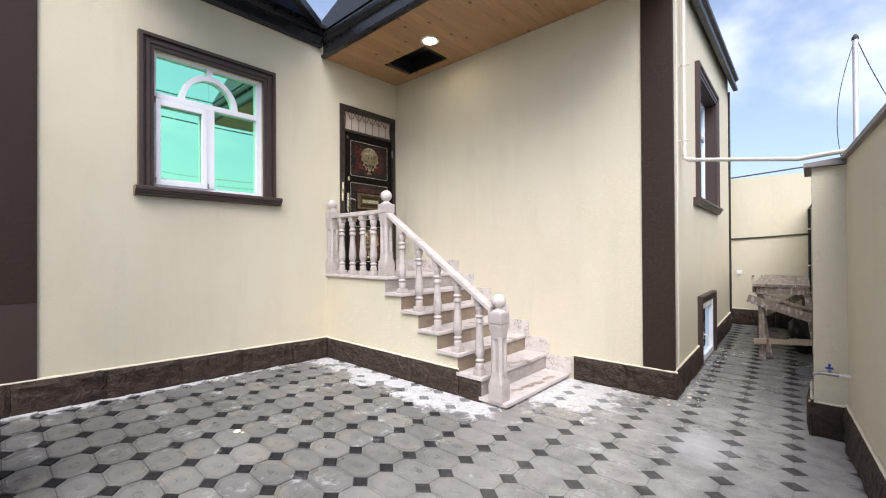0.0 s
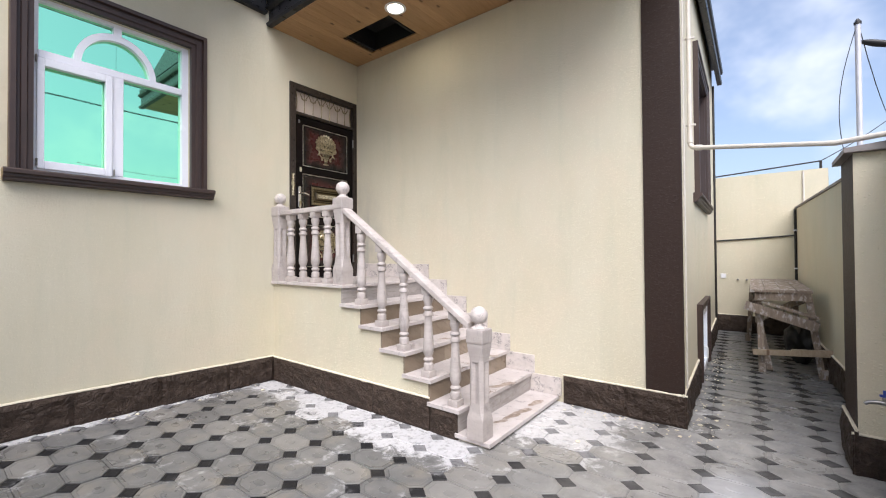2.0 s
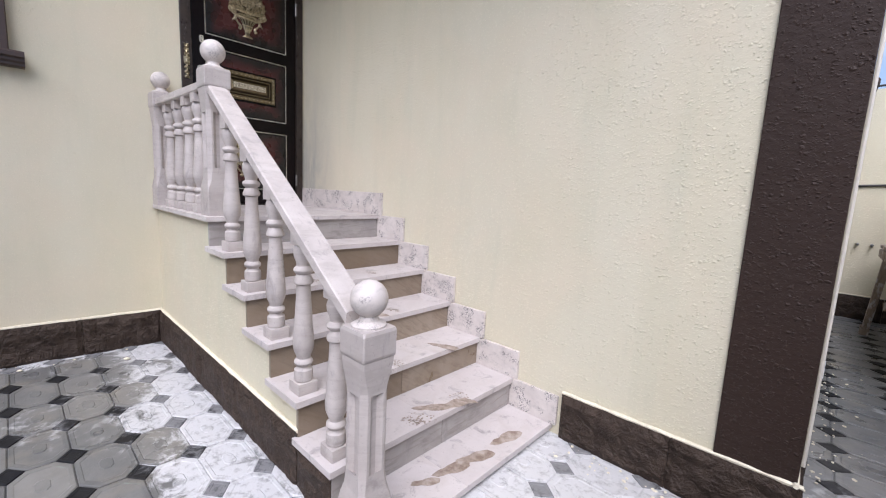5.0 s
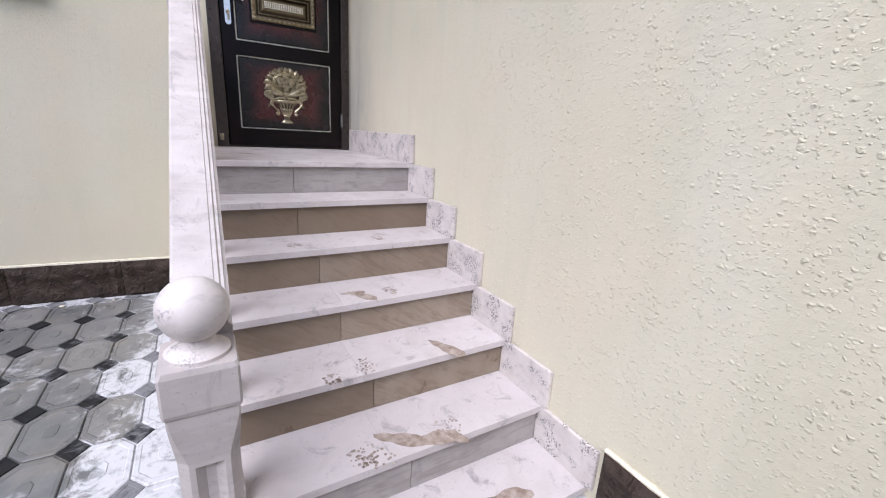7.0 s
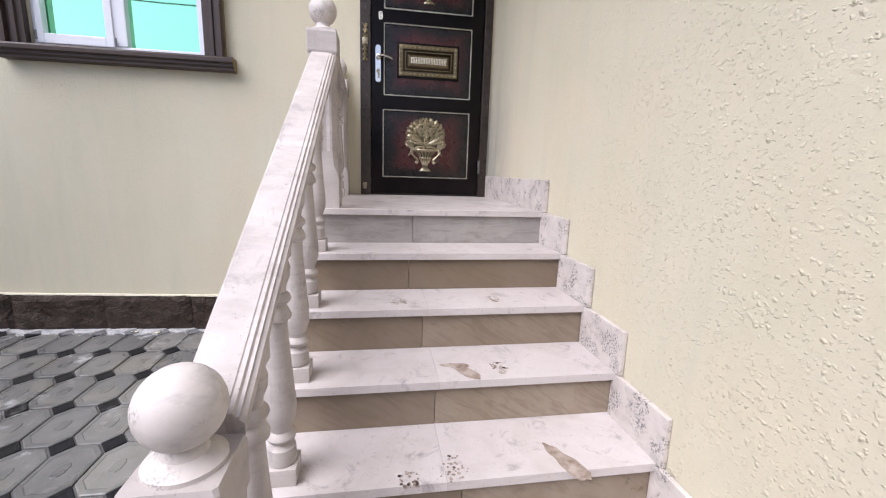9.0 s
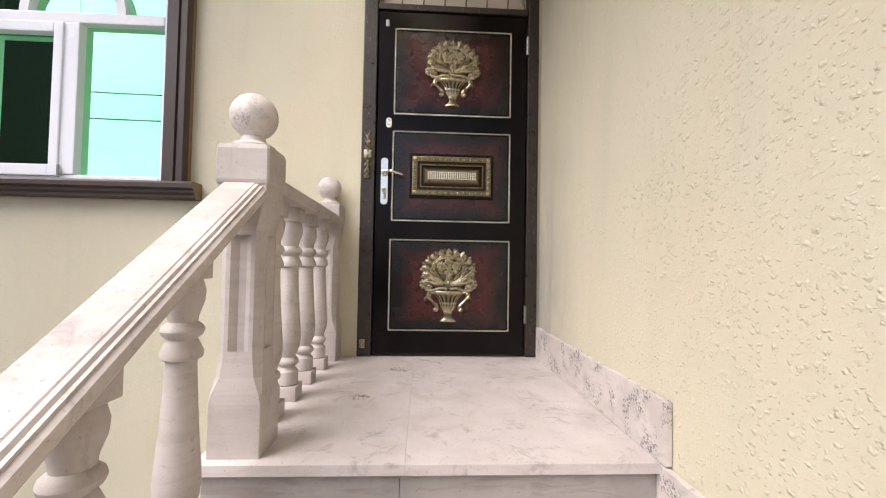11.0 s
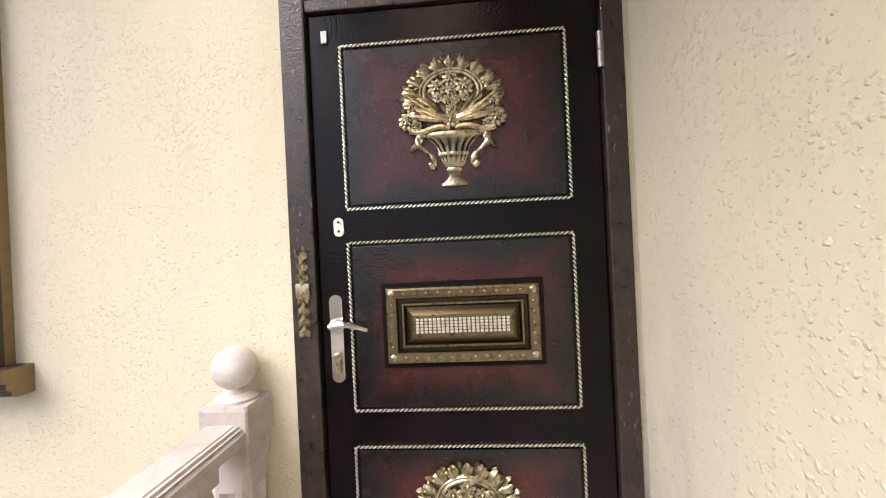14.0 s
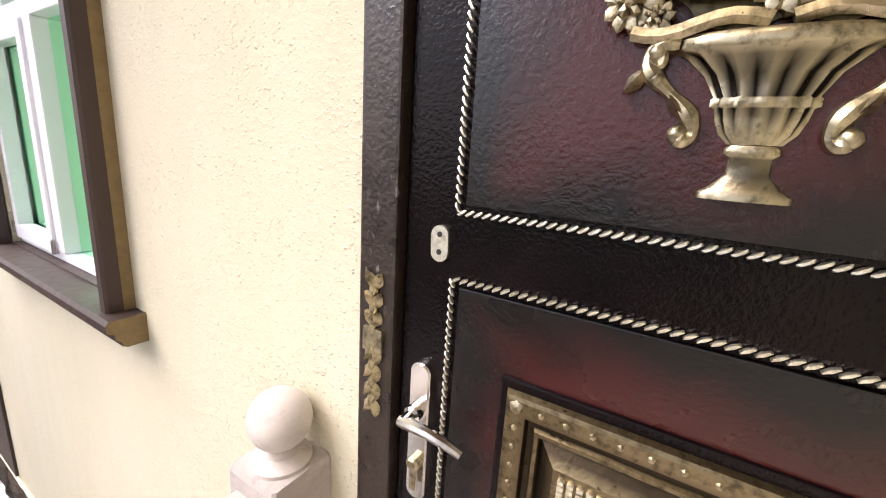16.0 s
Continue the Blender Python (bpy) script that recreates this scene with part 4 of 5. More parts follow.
def square_ring(h, c, z):
    """Eight corners of a square of half width h with chamfer c."""
    k = h - c
    return [(k, -h, z), (h, -k, z), (h, k, z), (k, h, z), (-k, h, z), (-h, k, z), (-h, -k, z), (-k, -h, z)]


def newel(x, ry, z0, ball, girth=0.067):
    top = ball - girth - 0.031
    H = top - z0
    bm = bmesh.new()
    R = [(0.071, 0.003, 0), (0.071, 0.003, 0.17 * H), (0.069, 0.006, 0.20 * H), (0.063, 0.017, 0.25 * H), (0.060, 0.021, 0.32 * H), (0.060, 0.021, 0.72 * H), (0.065, 0.010, 0.80 * H), (0.067, 0.004, 0.845 * H), (0.067, 0.003, 0.868 * H), (0.0705, 0.003, 0.874 * H), (0.0725, 0.005, 0.885 * H), (0.0725, 0.005, 0.985 * H), (0.069, 0.007, H)]
    add_rings(bm, [[(a, b, c) for a, b, c in square_ring(*r)] for r in R])
    bm.normal_update()
    flats = [f for f in bm.faces if abs(f.normal.z) < 0.05 and 0.33 * H < f.calc_center_median().z < 0.7 * H and max(abs(f.normal.x), abs(f.normal.y)) > 0.95]
    bmesh.ops.inset_individual(bm, faces=flats, thickness=0.016, depth=0.0)
    bmesh.ops.inset_individual(bm, faces=flats, thickness=0.009, depth=-0.016)
    # the flutes end in points above and below
    for f in flats:
        mid = f.calc_center_median()
        for v in f.verts:
            v.co.z += 0.02 if v.co.z > mid.z else -0.02
            side = Vector((v.co.x - mid.x, v.co.y - mid.y, 0))
            v.co.x, v.co.y = mid.x + side.x * 0.45, mid.y + side.y * 0.45
    n = part("newel_post", bm, STONE, rail, "square carved stone newel with fluted faces")
    n.location = (x, ry, z0)
    bm = bmesh.new()
    prof = [(0.001, H - 0.001), (0.062, H - 0.001), (0.062, H + 0.008), (0.050, H + 0.016), (0.036, H + 0.022), (0.034, H + 0.030)]
    c, r = ball - z0, girth
    for i in range(13):
        a = -math.pi / 2 + 0.48 + (math.pi - 0.50) * i / 12
        prof.append((r * math.cos(a), c + r * math.sin(a)))
    add_lathe(bm, prof, 28)
    part("ball_finial", bm, BALLSTONE, n, "round stone ball finial", True)
    return n


newel(0.070, -1.210, LAND, 2.070, 0.064)
newel(1.160, -1.187, LAND, 2.085)
newel(2.786, -1.229, TREADS[6][0], 0.960)


def baluster_mesh(height, slope):
    """A turned baluster; its top block is cut along the rail's slope."""
    bm = bmesh.new()
    add_box(bm, (-0.046, -0.046, 0), (0.046, 0.046, 0.055), 0.004)
    h0, h1 = 0.055, height - 0.055
    L = h1 - h0
    prof = [(0.030, 0.0), (0.040, 0.006), (0.041, 0.05), (0.040, 0.085), (0.030, 0.10), (0.028, 0.11), (0.039, 0.125), (0.042, 0.14), (0.039, 0.155), (0.029, 0.17), (0.031, 0.185), (0.043, 0.235), (0.046, 0.28), (0.045, 0.33), (0.039, 0.45), (0.033, 0.60), (0.030, 0.70), (0.031, 0.715), (0.041, 0.725), (0.042, 0.745), (0.034, 0.775), (0.029, 0.79), (0.040, 0.805), (0.043, 0.82), (0.040, 0.835), (0.029, 0.85), (0.031, 0.875), (0.041, 0.92), (0.043, 0.96), (0.036, 1.0)]
    add_lathe(bm, [(r, h0 + q * L) for r, q in prof], 18)
    k = 0.040
    top = [[(a, b, h1) for a, b in ((-k, -k), (k, -k), (k, k), (-k, k))], [(a, b, height - slope * a) for a, b in ((-k, -k), (k, -k), (k, k), (-k, k))]]
    add_rings(bm, top)
    me = bpy.data.meshes.new("baluster")
    bm.to_mesh(me)
    bm.free()
    me.materials.append(STONE)
    me.shade_smooth()
    me.set_sharp_from_angle(angle=radians(35))
    return me


RAIL_L = 1.871
flat = baluster_mesh(RAIL_L - LAND, 0.0)
for x in (0.275, 0.51, 0.73, 0.94):
    shared("baluster", flat, rail, pose(x, RY, LAND))
SLOPE = RISE / GO


def rail_z(x):
    return 1.905 - SLOPE * (x - 1.19)


for k in range(1, 6):
    z, n = TREADS[k]
    x = n - 0.085
    shared("baluster", baluster_mesh(rail_z(x) - 0.055 - z, SLOPE), rail, pose(x, RY, z))
RPROF = [(u * (0.9 if u > 0 else 1.12), q) for u, q in [(-0.048, -0.055), (0.062, -0.055), (0.068, -0.045), (0.068, -0.022), (0.058, -0.016), (0.058, -0.010), (0.050, -0.010), (0.046, -0.003), (0.036, -0.003), (0.033, 0.0), (-0.046, 0.0), (-0.052, -0.006), (-0.054, -0.045)]]
bm = bmesh.new()
add_rings(bm, [[(x, y + u, 1.926 + q) for u, q in RPROF] for x, y in ((0.125, -1.205), (1.09, -1.182))])
bmesh.ops.recalc_face_normals(bm, faces=bm.faces)
part("handrail", bm, STONE, rail, "level stone handrail")
bm = bmesh.new()
add_rings(bm, [[(x, y + u, rail_z(x) + q) for u, q in RPROF] for x, y in ((1.205, -1.182), (2.72, -1.220))])
bmesh.ops.recalc_face_normals(bm, faces=bm.faces)
part("handrail", bm, STONE, rail, "sloping stone handrail with grooved edge")

# ---- entrance door ----
door = thing("door_1", "closed black-maroon steel entrance door with brass vase ornaments", "door", kind="structure")
bm = bmesh.new()
add_box(bm, (-0.10, -1.050, 1.127), (0.016, -0.971, 3.52), 0.006)
add_box(bm, (-0.10, -0.085, 1.127), (0.016, -0.020, 3.52), 0.006)
add_box(bm, (-0.10, -0.971, 3.445), (0.016, -0.085, 3.52), 0.006)
add_box(bm, (-0.10, -0.971, 3.142), (0.010, -0.085, 3.178), 0.004)
add_box(bm, (-0.10, -0.971, 1.127), (-0.02, -0.085, 1.140), 0.002)
part("door_frame", bm, DOORFRAME, door, "scuffed dark brown steel door frame")
leaf = part("door_leaf", box((-0.07, -0.967, 1.142), (-0.004, -0.089, 3.138), 0.005), LACQUER, door, "black-brown lacquered steel leaf")
PANELS = [(-0.866, -0.187, 2.528, 3.030), (-0.868, -0.187, 1.906, 2.424), (-0.874, -0.184, 1.276, 1.794)]
for y0, y1, z0, z1 in PANELS:
    bm = box((-0.003, y0 + 0.012, z0 + 0.012), (0.003, y1 - 0.012, z1 - 0.012), 0.002)
    c = Vector((0, (y0 + y1) / 2, (z0 + z1) / 2))
    bmesh.ops.translate(bm, verts=bm.verts, vec=-c)
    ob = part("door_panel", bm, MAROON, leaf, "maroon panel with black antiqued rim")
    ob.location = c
    bm = bmesh.new()
    ring = [(y0, z0), (y1, z0), (y1, z1), (y0, z1)]
    for (a, b), (c2, d) in zip(ring, ring[1:] + ring[:1]):
        n = int(math.hypot(c2 - a, d - b) / 0.0135)
        for i in range(n):
            t = (i + 0.5) / n
            p = Vector((0.004, a + (c2 - a) * t, b + (d - b) * t))
            ang = math.atan2(d - b, c2 - a)
            m = Matrix.Translation(p) @ Matrix.Rotation(ang, 4, "X") @ Matrix.Rotation(0.55, 4, "X") @ Matrix.Diagonal((0.0050, 0.0098, 0.0036, 1))
            bmesh.ops.create_icosphere(bm, subdivisions=1, radius=1.0, matrix=m)
    part("rope_trim", bm, ROPE, leaf, "twisted pale brass rope moulding", True)


def blob(bm, y, z, x, sy, sz, sx, rot=0.0, sub=1):
    m = Matrix.Translation((x, y, z)) @ Matrix.Rotation(rot, 4, "X") @ Matrix.Diagonal((sx, sy, sz, 1))
    bmesh.ops.create_icosphere(bm, subdivisions=sub, radius=1.0, matrix=m)


def rosette(bm, y, z, x, r, petals=9):
    for i in range(petals):
        a = 2 * math.pi * i / petals
        blob(bm, y + 0.62 * r * math.cos(a), z + 0.62 * r * math.sin(a), x, 0.40 * r, 0.30 * r, 0.24 * r, a)
    for i in range(5):
        a = 2 * math.pi * i / 5 + 0.3
        blob(bm, y + 0.3 * r * math.cos(a), z + 0.3 * r * math.sin(a), x + 0.25 * r, 0.26 * r, 0.2 * r, 0.25 * r, a)
    blob(bm, y, z, x + 0.35 * r, 0.24 * r, 0.24 * r, 0.3 * r)


def leaf_shape(bm, y, z, x, length, width, ang):
    """A pointed leaf with a raised midrib."""
    m = Matrix.Translation((x, y, z)) @ Matrix.Rotation(ang, 4, "X")
    pts = [(0, 0), (0.25, 0.75), (0.55, 1.0), (0.8, 0.6), (1.0, 0.0)]
    up = [bm.verts.new(m @ Vector((0.001, u * length, w * width / 2))) for u, w in pts]
    mid = [bm.verts.new(m @ Vector((0.004 + 0.010 * math.sin(u * 2.6), u * length, 0))) for u, w in pts]
    dn = [bm.verts.new(m @ Vector((0.001, u * length, -w * width / 2))) for u, w in pts]
    for i in range(4):
        for p, q in ((up, mid), (mid, dn)):
            fs = [p[i], q[i], q[i + 1], p[i + 1]]
            bm.faces.new(fs)


def vase(y, z_low, z_high, seed, wide=0.31):
    """A cast urn of flowers in relief, standing proud of the panel."""
    H = z_high - z_low
    r = random.Random(seed)
    cz, R, T = z_low + H * 0.715, wide / 2, H * 0.30
    bm = bmesh.new()
    outl = []
    for i in range(72):
        a = 2 * math.pi * i / 72
        k = 1.0 + 0.07 * math.sin(9 * a) + 0.06 * noise.noise((math.cos(a) * 4, math.sin(a) * 4, seed))
        outl.append((y + 0.93 * R * k * math.cos(a), cz + 0.90 * T * k * math.sin(a)))
    add_prism(bm, outl, 0.0, 0.009, "x")
    # The disc's dark colour stands for shade between the leaves.
    v = part("vase_ornament", bm, BACKBRASS, leaf, "cast antique brass urn of flowers")
    bm = bmesh.new()
    add_lathe(bm, [(0.112, 0.0), (0.112, 0.018), (0.085, 0.035), (0.052, 0.07), (0.050, 0.115), (0.066, 0.125), (0.066, 0.14), (0.055, 0.15)], 24)
    rings = []
    for rad, z in ((0.060, 0.152), (0.085, 0.18), (0.098, 0.215), (0.104, 0.245), (0.116, 0.25), (0.116, 0.27), (0.110, 0.275), (0.140, 0.33), (0.185, 0.375), (0.222, 0.392), (0.235, 0.40), (0.235, 0.425), (0.215, 0.435), (0.16, 0.437)):
        rings.append([(rad * (1 + (0.06 * math.cos(14 * a) if z < 0.38 else 0)) * math.cos(a), rad * (1 + (0.06 * math.cos(14 * a) if z < 0.38 else 0)) * math.sin(a), z) for a in [2 * math.pi * i / 56 for i in range(56)]])
    add_rings(bm, rings)
    bmesh.ops.transform(bm, matrix=Matrix.Translation((0.003, y, z_low)) @ Matrix.Diagonal((0.30 * H, H, H, 1)), verts=bm.verts)
    for sgn in (-1, 1):
        path = ((0.215, 0.415), (0.262, 0.418), (0.290, 0.395), (0.288, 0.36), (0.262, 0.325), (0.220, 0.285), (0.180, 0.245), (0.155, 0.205), (0.150, 0.175), (0.168, 0.160), (0.186, 0.170))
        line = curved([(0.010, y + sgn * H * a, z_low + H * c) for a, c in path], 4)
        add_tube(bm, line, 0.0085, 8, [1.0 + 0.25 * math.sin(i * 0.55) for i in range(len(line))])
        for a, c, rad in ((0.186, 0.172, 0.011), (0.27, 0.398, 0.0105), (0.262, 0.325, 0.009)):
            blob(bm, y + sgn * H * a, z_low + H * c, 0.011, rad, rad, 0.010, 0.0, 2)
        for a, c, turn in ((0.29, 0.36, -0.9), (0.23, 0.295, -2.2)):
            leaf_shape(bm, y + sgn * H * a, z_low + H * c, 0.008, 0.035, 0.018, turn if sgn > 0 else math.pi - turn)
        path = ((0.285, 0.375), (0.262, 0.362), (0.255, 0.385), (0.270, 0.395))
        add_tube(bm, curved([(0.012, y + sgn * H * a, z_low + H * c) for a, c in path], 4), 0.006, 7)
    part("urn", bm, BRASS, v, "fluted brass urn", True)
    bm = bmesh.new()
    for i in range(13):
        a = radians(-28 + 236 * i / 12)
        ang = math.atan2(T * math.sin(a), R * math.cos(a))
        p, q = y + 0.83 * R * math.cos(a), cz + 0.83 * T * math.sin(a)
        blob(bm, p, q, 0.013, 0.17 * R, 0.085 * R, 0.010, ang)
        for s in (-1, 1):
            blob(bm, p + 0.05 * R * math.cos(ang + s * 1.5), q + 0.05 * R * math.sin(ang + s * 1.5), 0.011, 0.13 * R, 0.05 * R, 0.009, ang + s * 0.5)
        leaf_shape(bm, y + 0.88 * R * math.cos(a + 0.12), cz + 0.88 * T * math.sin(a + 0.12), 0.006, 0.18 * R, 0.13 * R, ang + 0.35)
    for i in range(46):
        a, q = radians(r.uniform(-20, 200)), r.uniform(0.60, 0.78)
        blob(bm, y + q * R * math.cos(a), cz + q * T * math.sin(a), 0.011, r.uniform(0.04, 0.075) * R, r.uniform(0.03, 0.05) * R, 0.008, r.uniform(0, 3))
    for rad, thick in ((0.52, 0.0062), (0.60, 0.0045)):
        add_tube(bm, [(0.016, y + R * rad * math.sin(t), cz + T * (0.12 + (rad + 0.02) * math.cos(t))) for t in [-2.5 + 5.0 * j / 26 for j in range(27)]], thick, 6)
    for sgn in (-1, 1):
        for end_y, end_z, bow, thick in ((0.88, 0.10, 0.28, 0.0085), (0.80, -0.18, 0.20, 0.0095), (0.98, -0.42, 0.10, 0.0080), (0.55, -0.05, 0.30, 0.0070)):
            pts = [(0.017 + 0.004 * math.sin(3.1 * t), y + sgn * R * end_y * t, cz + T * (-0.62 + (end_z + 0.62) * t - bow * math.sin(3.14 * t) * 0.5)) for t in [j / 9 for j in range(10)]]
            add_tube(bm, pts, thick, 6, [0.6, 1.0, 1.2, 1.3, 1.3, 1.2, 1.0, 0.8, 0.6, 0.35])
        add_tube(bm, [(0.016, y + sgn * R * (0.05 + 0.78 * t), cz + T * (-0.86 + 0.06 * math.sin(6 * t))) for t in [j / 8 for j in range(9)]], 0.0085, 6)
    # broad leaves sweep up from the bowl, and a crest of pointed ones crowns the rim
    for deg, long, broad in ((20, 0.90, 0.22), (38, 0.98, 0.26), (142, 0.98, 0.26), (160, 0.90, 0.22)):
        # each broad leaf is cast as a spray of narrow lobes
        for turn, k in ((-9, 0.70), (-3, 0.92), (4, 1.0), (11, 0.78)):
            ang = radians(deg + turn)
            leaf_shape(bm, y + 0.10 * R * math.cos(ang), cz - 0.60 * T, 0.009 + 0.004 * k, long * k * R, 0.42 * broad * R, ang)
    for deg in (56, 73, 90, 107, 124):
        ang = radians(deg)
        leaf_shape(bm, y + 0.72 * R * math.cos(ang), cz + 0.70 * T * math.sin(ang), 0.013, 0.30 * R, 0.20 * R, ang)
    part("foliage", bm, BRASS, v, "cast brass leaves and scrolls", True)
    bm = bmesh.new()
    for a, b, k in ((-0.27, 0.24, 0.19), (0.27, 0.24, 0.19), (0, 0.46, 0.17), (0, 0.18, 0.13), (0.08, -0.08, 0.11), (-0.08, -0.08, 0.11), (0, -0.30, 0.12), (0, -0.60, 0.19), (-0.86, -0.62, 0.20), (0.86, -0.62, 0.20), (-0.78, -0.20, 0.16), (0.78, -0.20, 0.16), (-0.26, -0.02, 0.11), (0.26, -0.02, 0.11), (-0.70, -0.75, 0.13), (0.70, -0.75, 0.13)):
        rosette(bm, y + a * R, cz + b * T, 0.016, k * R)
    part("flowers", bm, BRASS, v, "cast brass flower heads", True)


vase(-0.529, 2.582, 2.955, 3)
vase(-0.534, 1.326, 1.733, 4, 0.32)

pl = part("plaque", box((-0.002, -0.770, 2.036), (0.010, -0.282, 2.297), 0.006), LACQUER, leaf, "raised black plaque base")
bm = bmesh.new()
Y0, Y1, Z0, Z1 = -0.758, -0.294, 2.050, 2.283


def frame_step(steps):
    rings = [[(o, Y0 + i, Z0 + i), (o, Y1 - i, Z0 + i), (o, Y1 - i, Z1 - i), (o, Y0 + i, Z1 - i)] for i, o in steps]
    vs = [[bm.verts.new(p) for p in r] for r in rings]
    for a, b in zip(vs, vs[1:]):
        for i in range(4):
            bm.faces.new((a[i], a[(i + 1) % 4], b[(i + 1) % 4], b[i]))
    bm.faces.new(vs[-1])


frame_step([(0.0, 0.008), (0.004, 0.020), (0.010, 0.022), (0.034, 0.020), (0.038, 0.012), (0.046, 0.012), (0.050, 0.018), (0.056, 0.018), (0.060, 0.012), (0.085, 0.030), (0.088, 0.030)])
bmesh.ops.recalc_face_normals(bm, faces=bm.faces)
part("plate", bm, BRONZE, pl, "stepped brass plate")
bm = bmesh.new()
for i in range(13):
    for zz in (Z0 + 0.02, Z1 - 0.02):
        blob(bm, Y0 + 0.022 + i * (Y1 - Y0 - 0.044) / 12, zz, 0.021, 0.0052, 0.0052, 0.005)
for i in range(1, 6):
    for yy in (Y0 + 0.02, Y1 - 0.02):
        blob(bm, yy, Z0 + 0.022 + i * (Z1 - Z0 - 0.044) / 6, 0.021, 0.0052, 0.0052, 0.005)
for yy in (Y0 + 0.02, Y1 - 0.02):
    for zz in (Z0 + 0.02, Z1 - 0.02):
        blob(bm, yy, zz, 0.021, 0.012, 0.012, 0.006)
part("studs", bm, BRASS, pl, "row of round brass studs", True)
bm = bmesh.new()
for i in range(22):
    for j in range(5):
        yy, zz = Y0 + 0.098 + i * (Y1 - Y0 - 0.196) / 21, Z0 + 0.098 + j * (Z1 - Z0 - 0.196) / 4
        add_box(bm, (0.029, yy - 0.0045, zz - 0.0036), (0.0355, yy + 0.0045, zz + 0.0036), 0.0015)
part("stud_grid", bm, ROPE, pl, "grid of bright brass blocks", True)

bm = bmesh.new()
outl = []
for i in range(24):
    a = 2 * math.pi * i / 24
    outl.append((-0.915 + 0.0205 * math.cos(a), 2.131 + (0.115 if math.sin(a) > 0 else -0.115) + 0.0205 * math.sin(a)))
add_prism(bm, outl, -0.004, 0.010, "x")
bmesh.ops.bevel(bm, geom=[e for e in bm.edges if e.calc_length() < 0.3 and all(v.co.x > 0.009 for v in e.verts)], offset=0.003, segments=2, affect="EDGES")
handle = part("door_handle", bm, CHROME, leaf, "long worn chrome handle plate")
bm = bmesh.new()
add_lathe(bm, [(0.016, 0), (0.016, 0.02), (0.011, 0.024), (0.011, 0.045)], 16, Matrix.Translation((0.008, -0.916, 2.177)) @ Matrix.Rotation(radians(90), 4, "Y"))
add_tube(bm, [(0.050, -0.923, 2.177), (0.053, -0.896, 2.181), (0.052, -0.866, 2.180), (0.048, -0.836, 2.172), (0.044, -0.809, 2.162)], 0.0095, 8, [1.0, 1.1, 1.0, 0.9, 0.75])
part("lever", bm, CHROME, handle, "curved chrome lever", True)
bm = bmesh.new()
add_lathe(bm, [(0.013, 0), (0.013, 0.014), (0.009, 0.018)], 14, Matrix.Translation((0.008, -0.914, 2.077)) @ Matrix.Rotation(radians(90), 4, "Y"))
add_box(bm, (0.02, -0.918, 2.027), (0.024, -0.904, 2.072), 0.003)
part("key", bm, BRASS, handle, "brass cylinder with key")
bm = bmesh.new()
add_prism(bm, [(-0.896 + 0.016 * math.cos(a) * 1.0, 2.475 + (0.013 if math.sin(a) > 0 else -0.013) + 0.016 * math.sin(a)) for a in [2 * math.pi * i / 16 for i in range(16)]], -0.004, 0.003, "x")
esc = part("escutcheon", bm, ROPE, leaf, "small brass lock escutcheon")
bm = bmesh.new()
for zz in (2.462, 2.490):
    add_lathe(bm, [(0.0045, 0), (0.0045, 0.004)], 10, Matrix.Translation((0.0, -0.896, zz)) @ Matrix.Rotation(radians(90), 4, "Y"))
part("keyhole", bm, BLACK, esc)
bm = bmesh.new()
for k in range(7):
    zz = 2.168 + k * 0.035
    for sgn in (-1, 1):
        leaf_shape(bm, -1.012, zz, 0.017, 0.034, 0.024, (1.1 if sgn > 0 else math.pi - 1.1) if k > 3 else (-1.1 if sgn > 0 else math.pi + 1.1))
    blob(bm, -1.012, zz, 0.020, 0.009, 0.014, 0.009)
add_box(bm, (0.014, -1.034, 2.262), (0.024, -0.990, 2.307), 0.004)
part("strike_ornament", bm, BRASS, door, "cast brass strike cover on the frame", True)
part("frame_clip", box((0.014, -1.035, 1.175), (0.024, -1.005, 1.225), 0.004), BRASS, door, "small brass clip")
bm = bmesh.new()
for zz in (2.90, 1.32):
    add_lathe(bm, [(0.011, 0), (0.011, 0.05), (0.009, 0.052), (0.011, 0.054), (0.011, 0.105)], 12, pose(0.012, -0.087, zz))
part("hinge", bm, STEEL, door, "worn steel barrel hinges", True)
part("bolt_tab", box((-0.006, -0.925, 3.045), (0.002, -0.905, 3.085), 0.003), STEEL, leaf, "small steel tab")
part("transom_glass", box((-0.055, -0.971, 3.178), (-0.048, -0.085, 3.445)), FROST, door, "pinkish frosted transom glass")
bm = bmesh.new()
for y in (-0.835, -0.708, -0.582, -0.456, -0.331, -0.205):
    add_tube(bm, [(-0.018, y + 0.003 * math.sin(t * 3.1), 3.179 + 0.265 * t) for t in [j / 8 for j in range(9)]], 0.0052, 6)
    for sgn in (-1, 1):
        curl = [(-0.016, y + sgn * (0.004 + 0.034 * math.sin(a)), 3.345 + 0.030 * (1 - math.cos(a)) * 0.8) for a in [j * 0.30 for j in range(9)]]
        add_tube(bm, curl, 0.0042, 6)
        add_tube(bm, [(-0.016, y + sgn * (0.063 - 0.052 * t * t), 3.444 - 0.09 * t) for t in [j / 6 for j in range(7)]], 0.0040, 6)
for y, sgn in ((-0.958, 1), (-0.098, -1)):
    add_tube(bm, [(-0.018, y + sgn * 0.022 * math.sin(3.14 * t), 3.179 + 0.265 * t) for t in [j / 10 for j in range(11)]], 0.007, 6)
part("transom_grille", bm, BRONZE, door, "curled bronze wrought-iron grille", True)

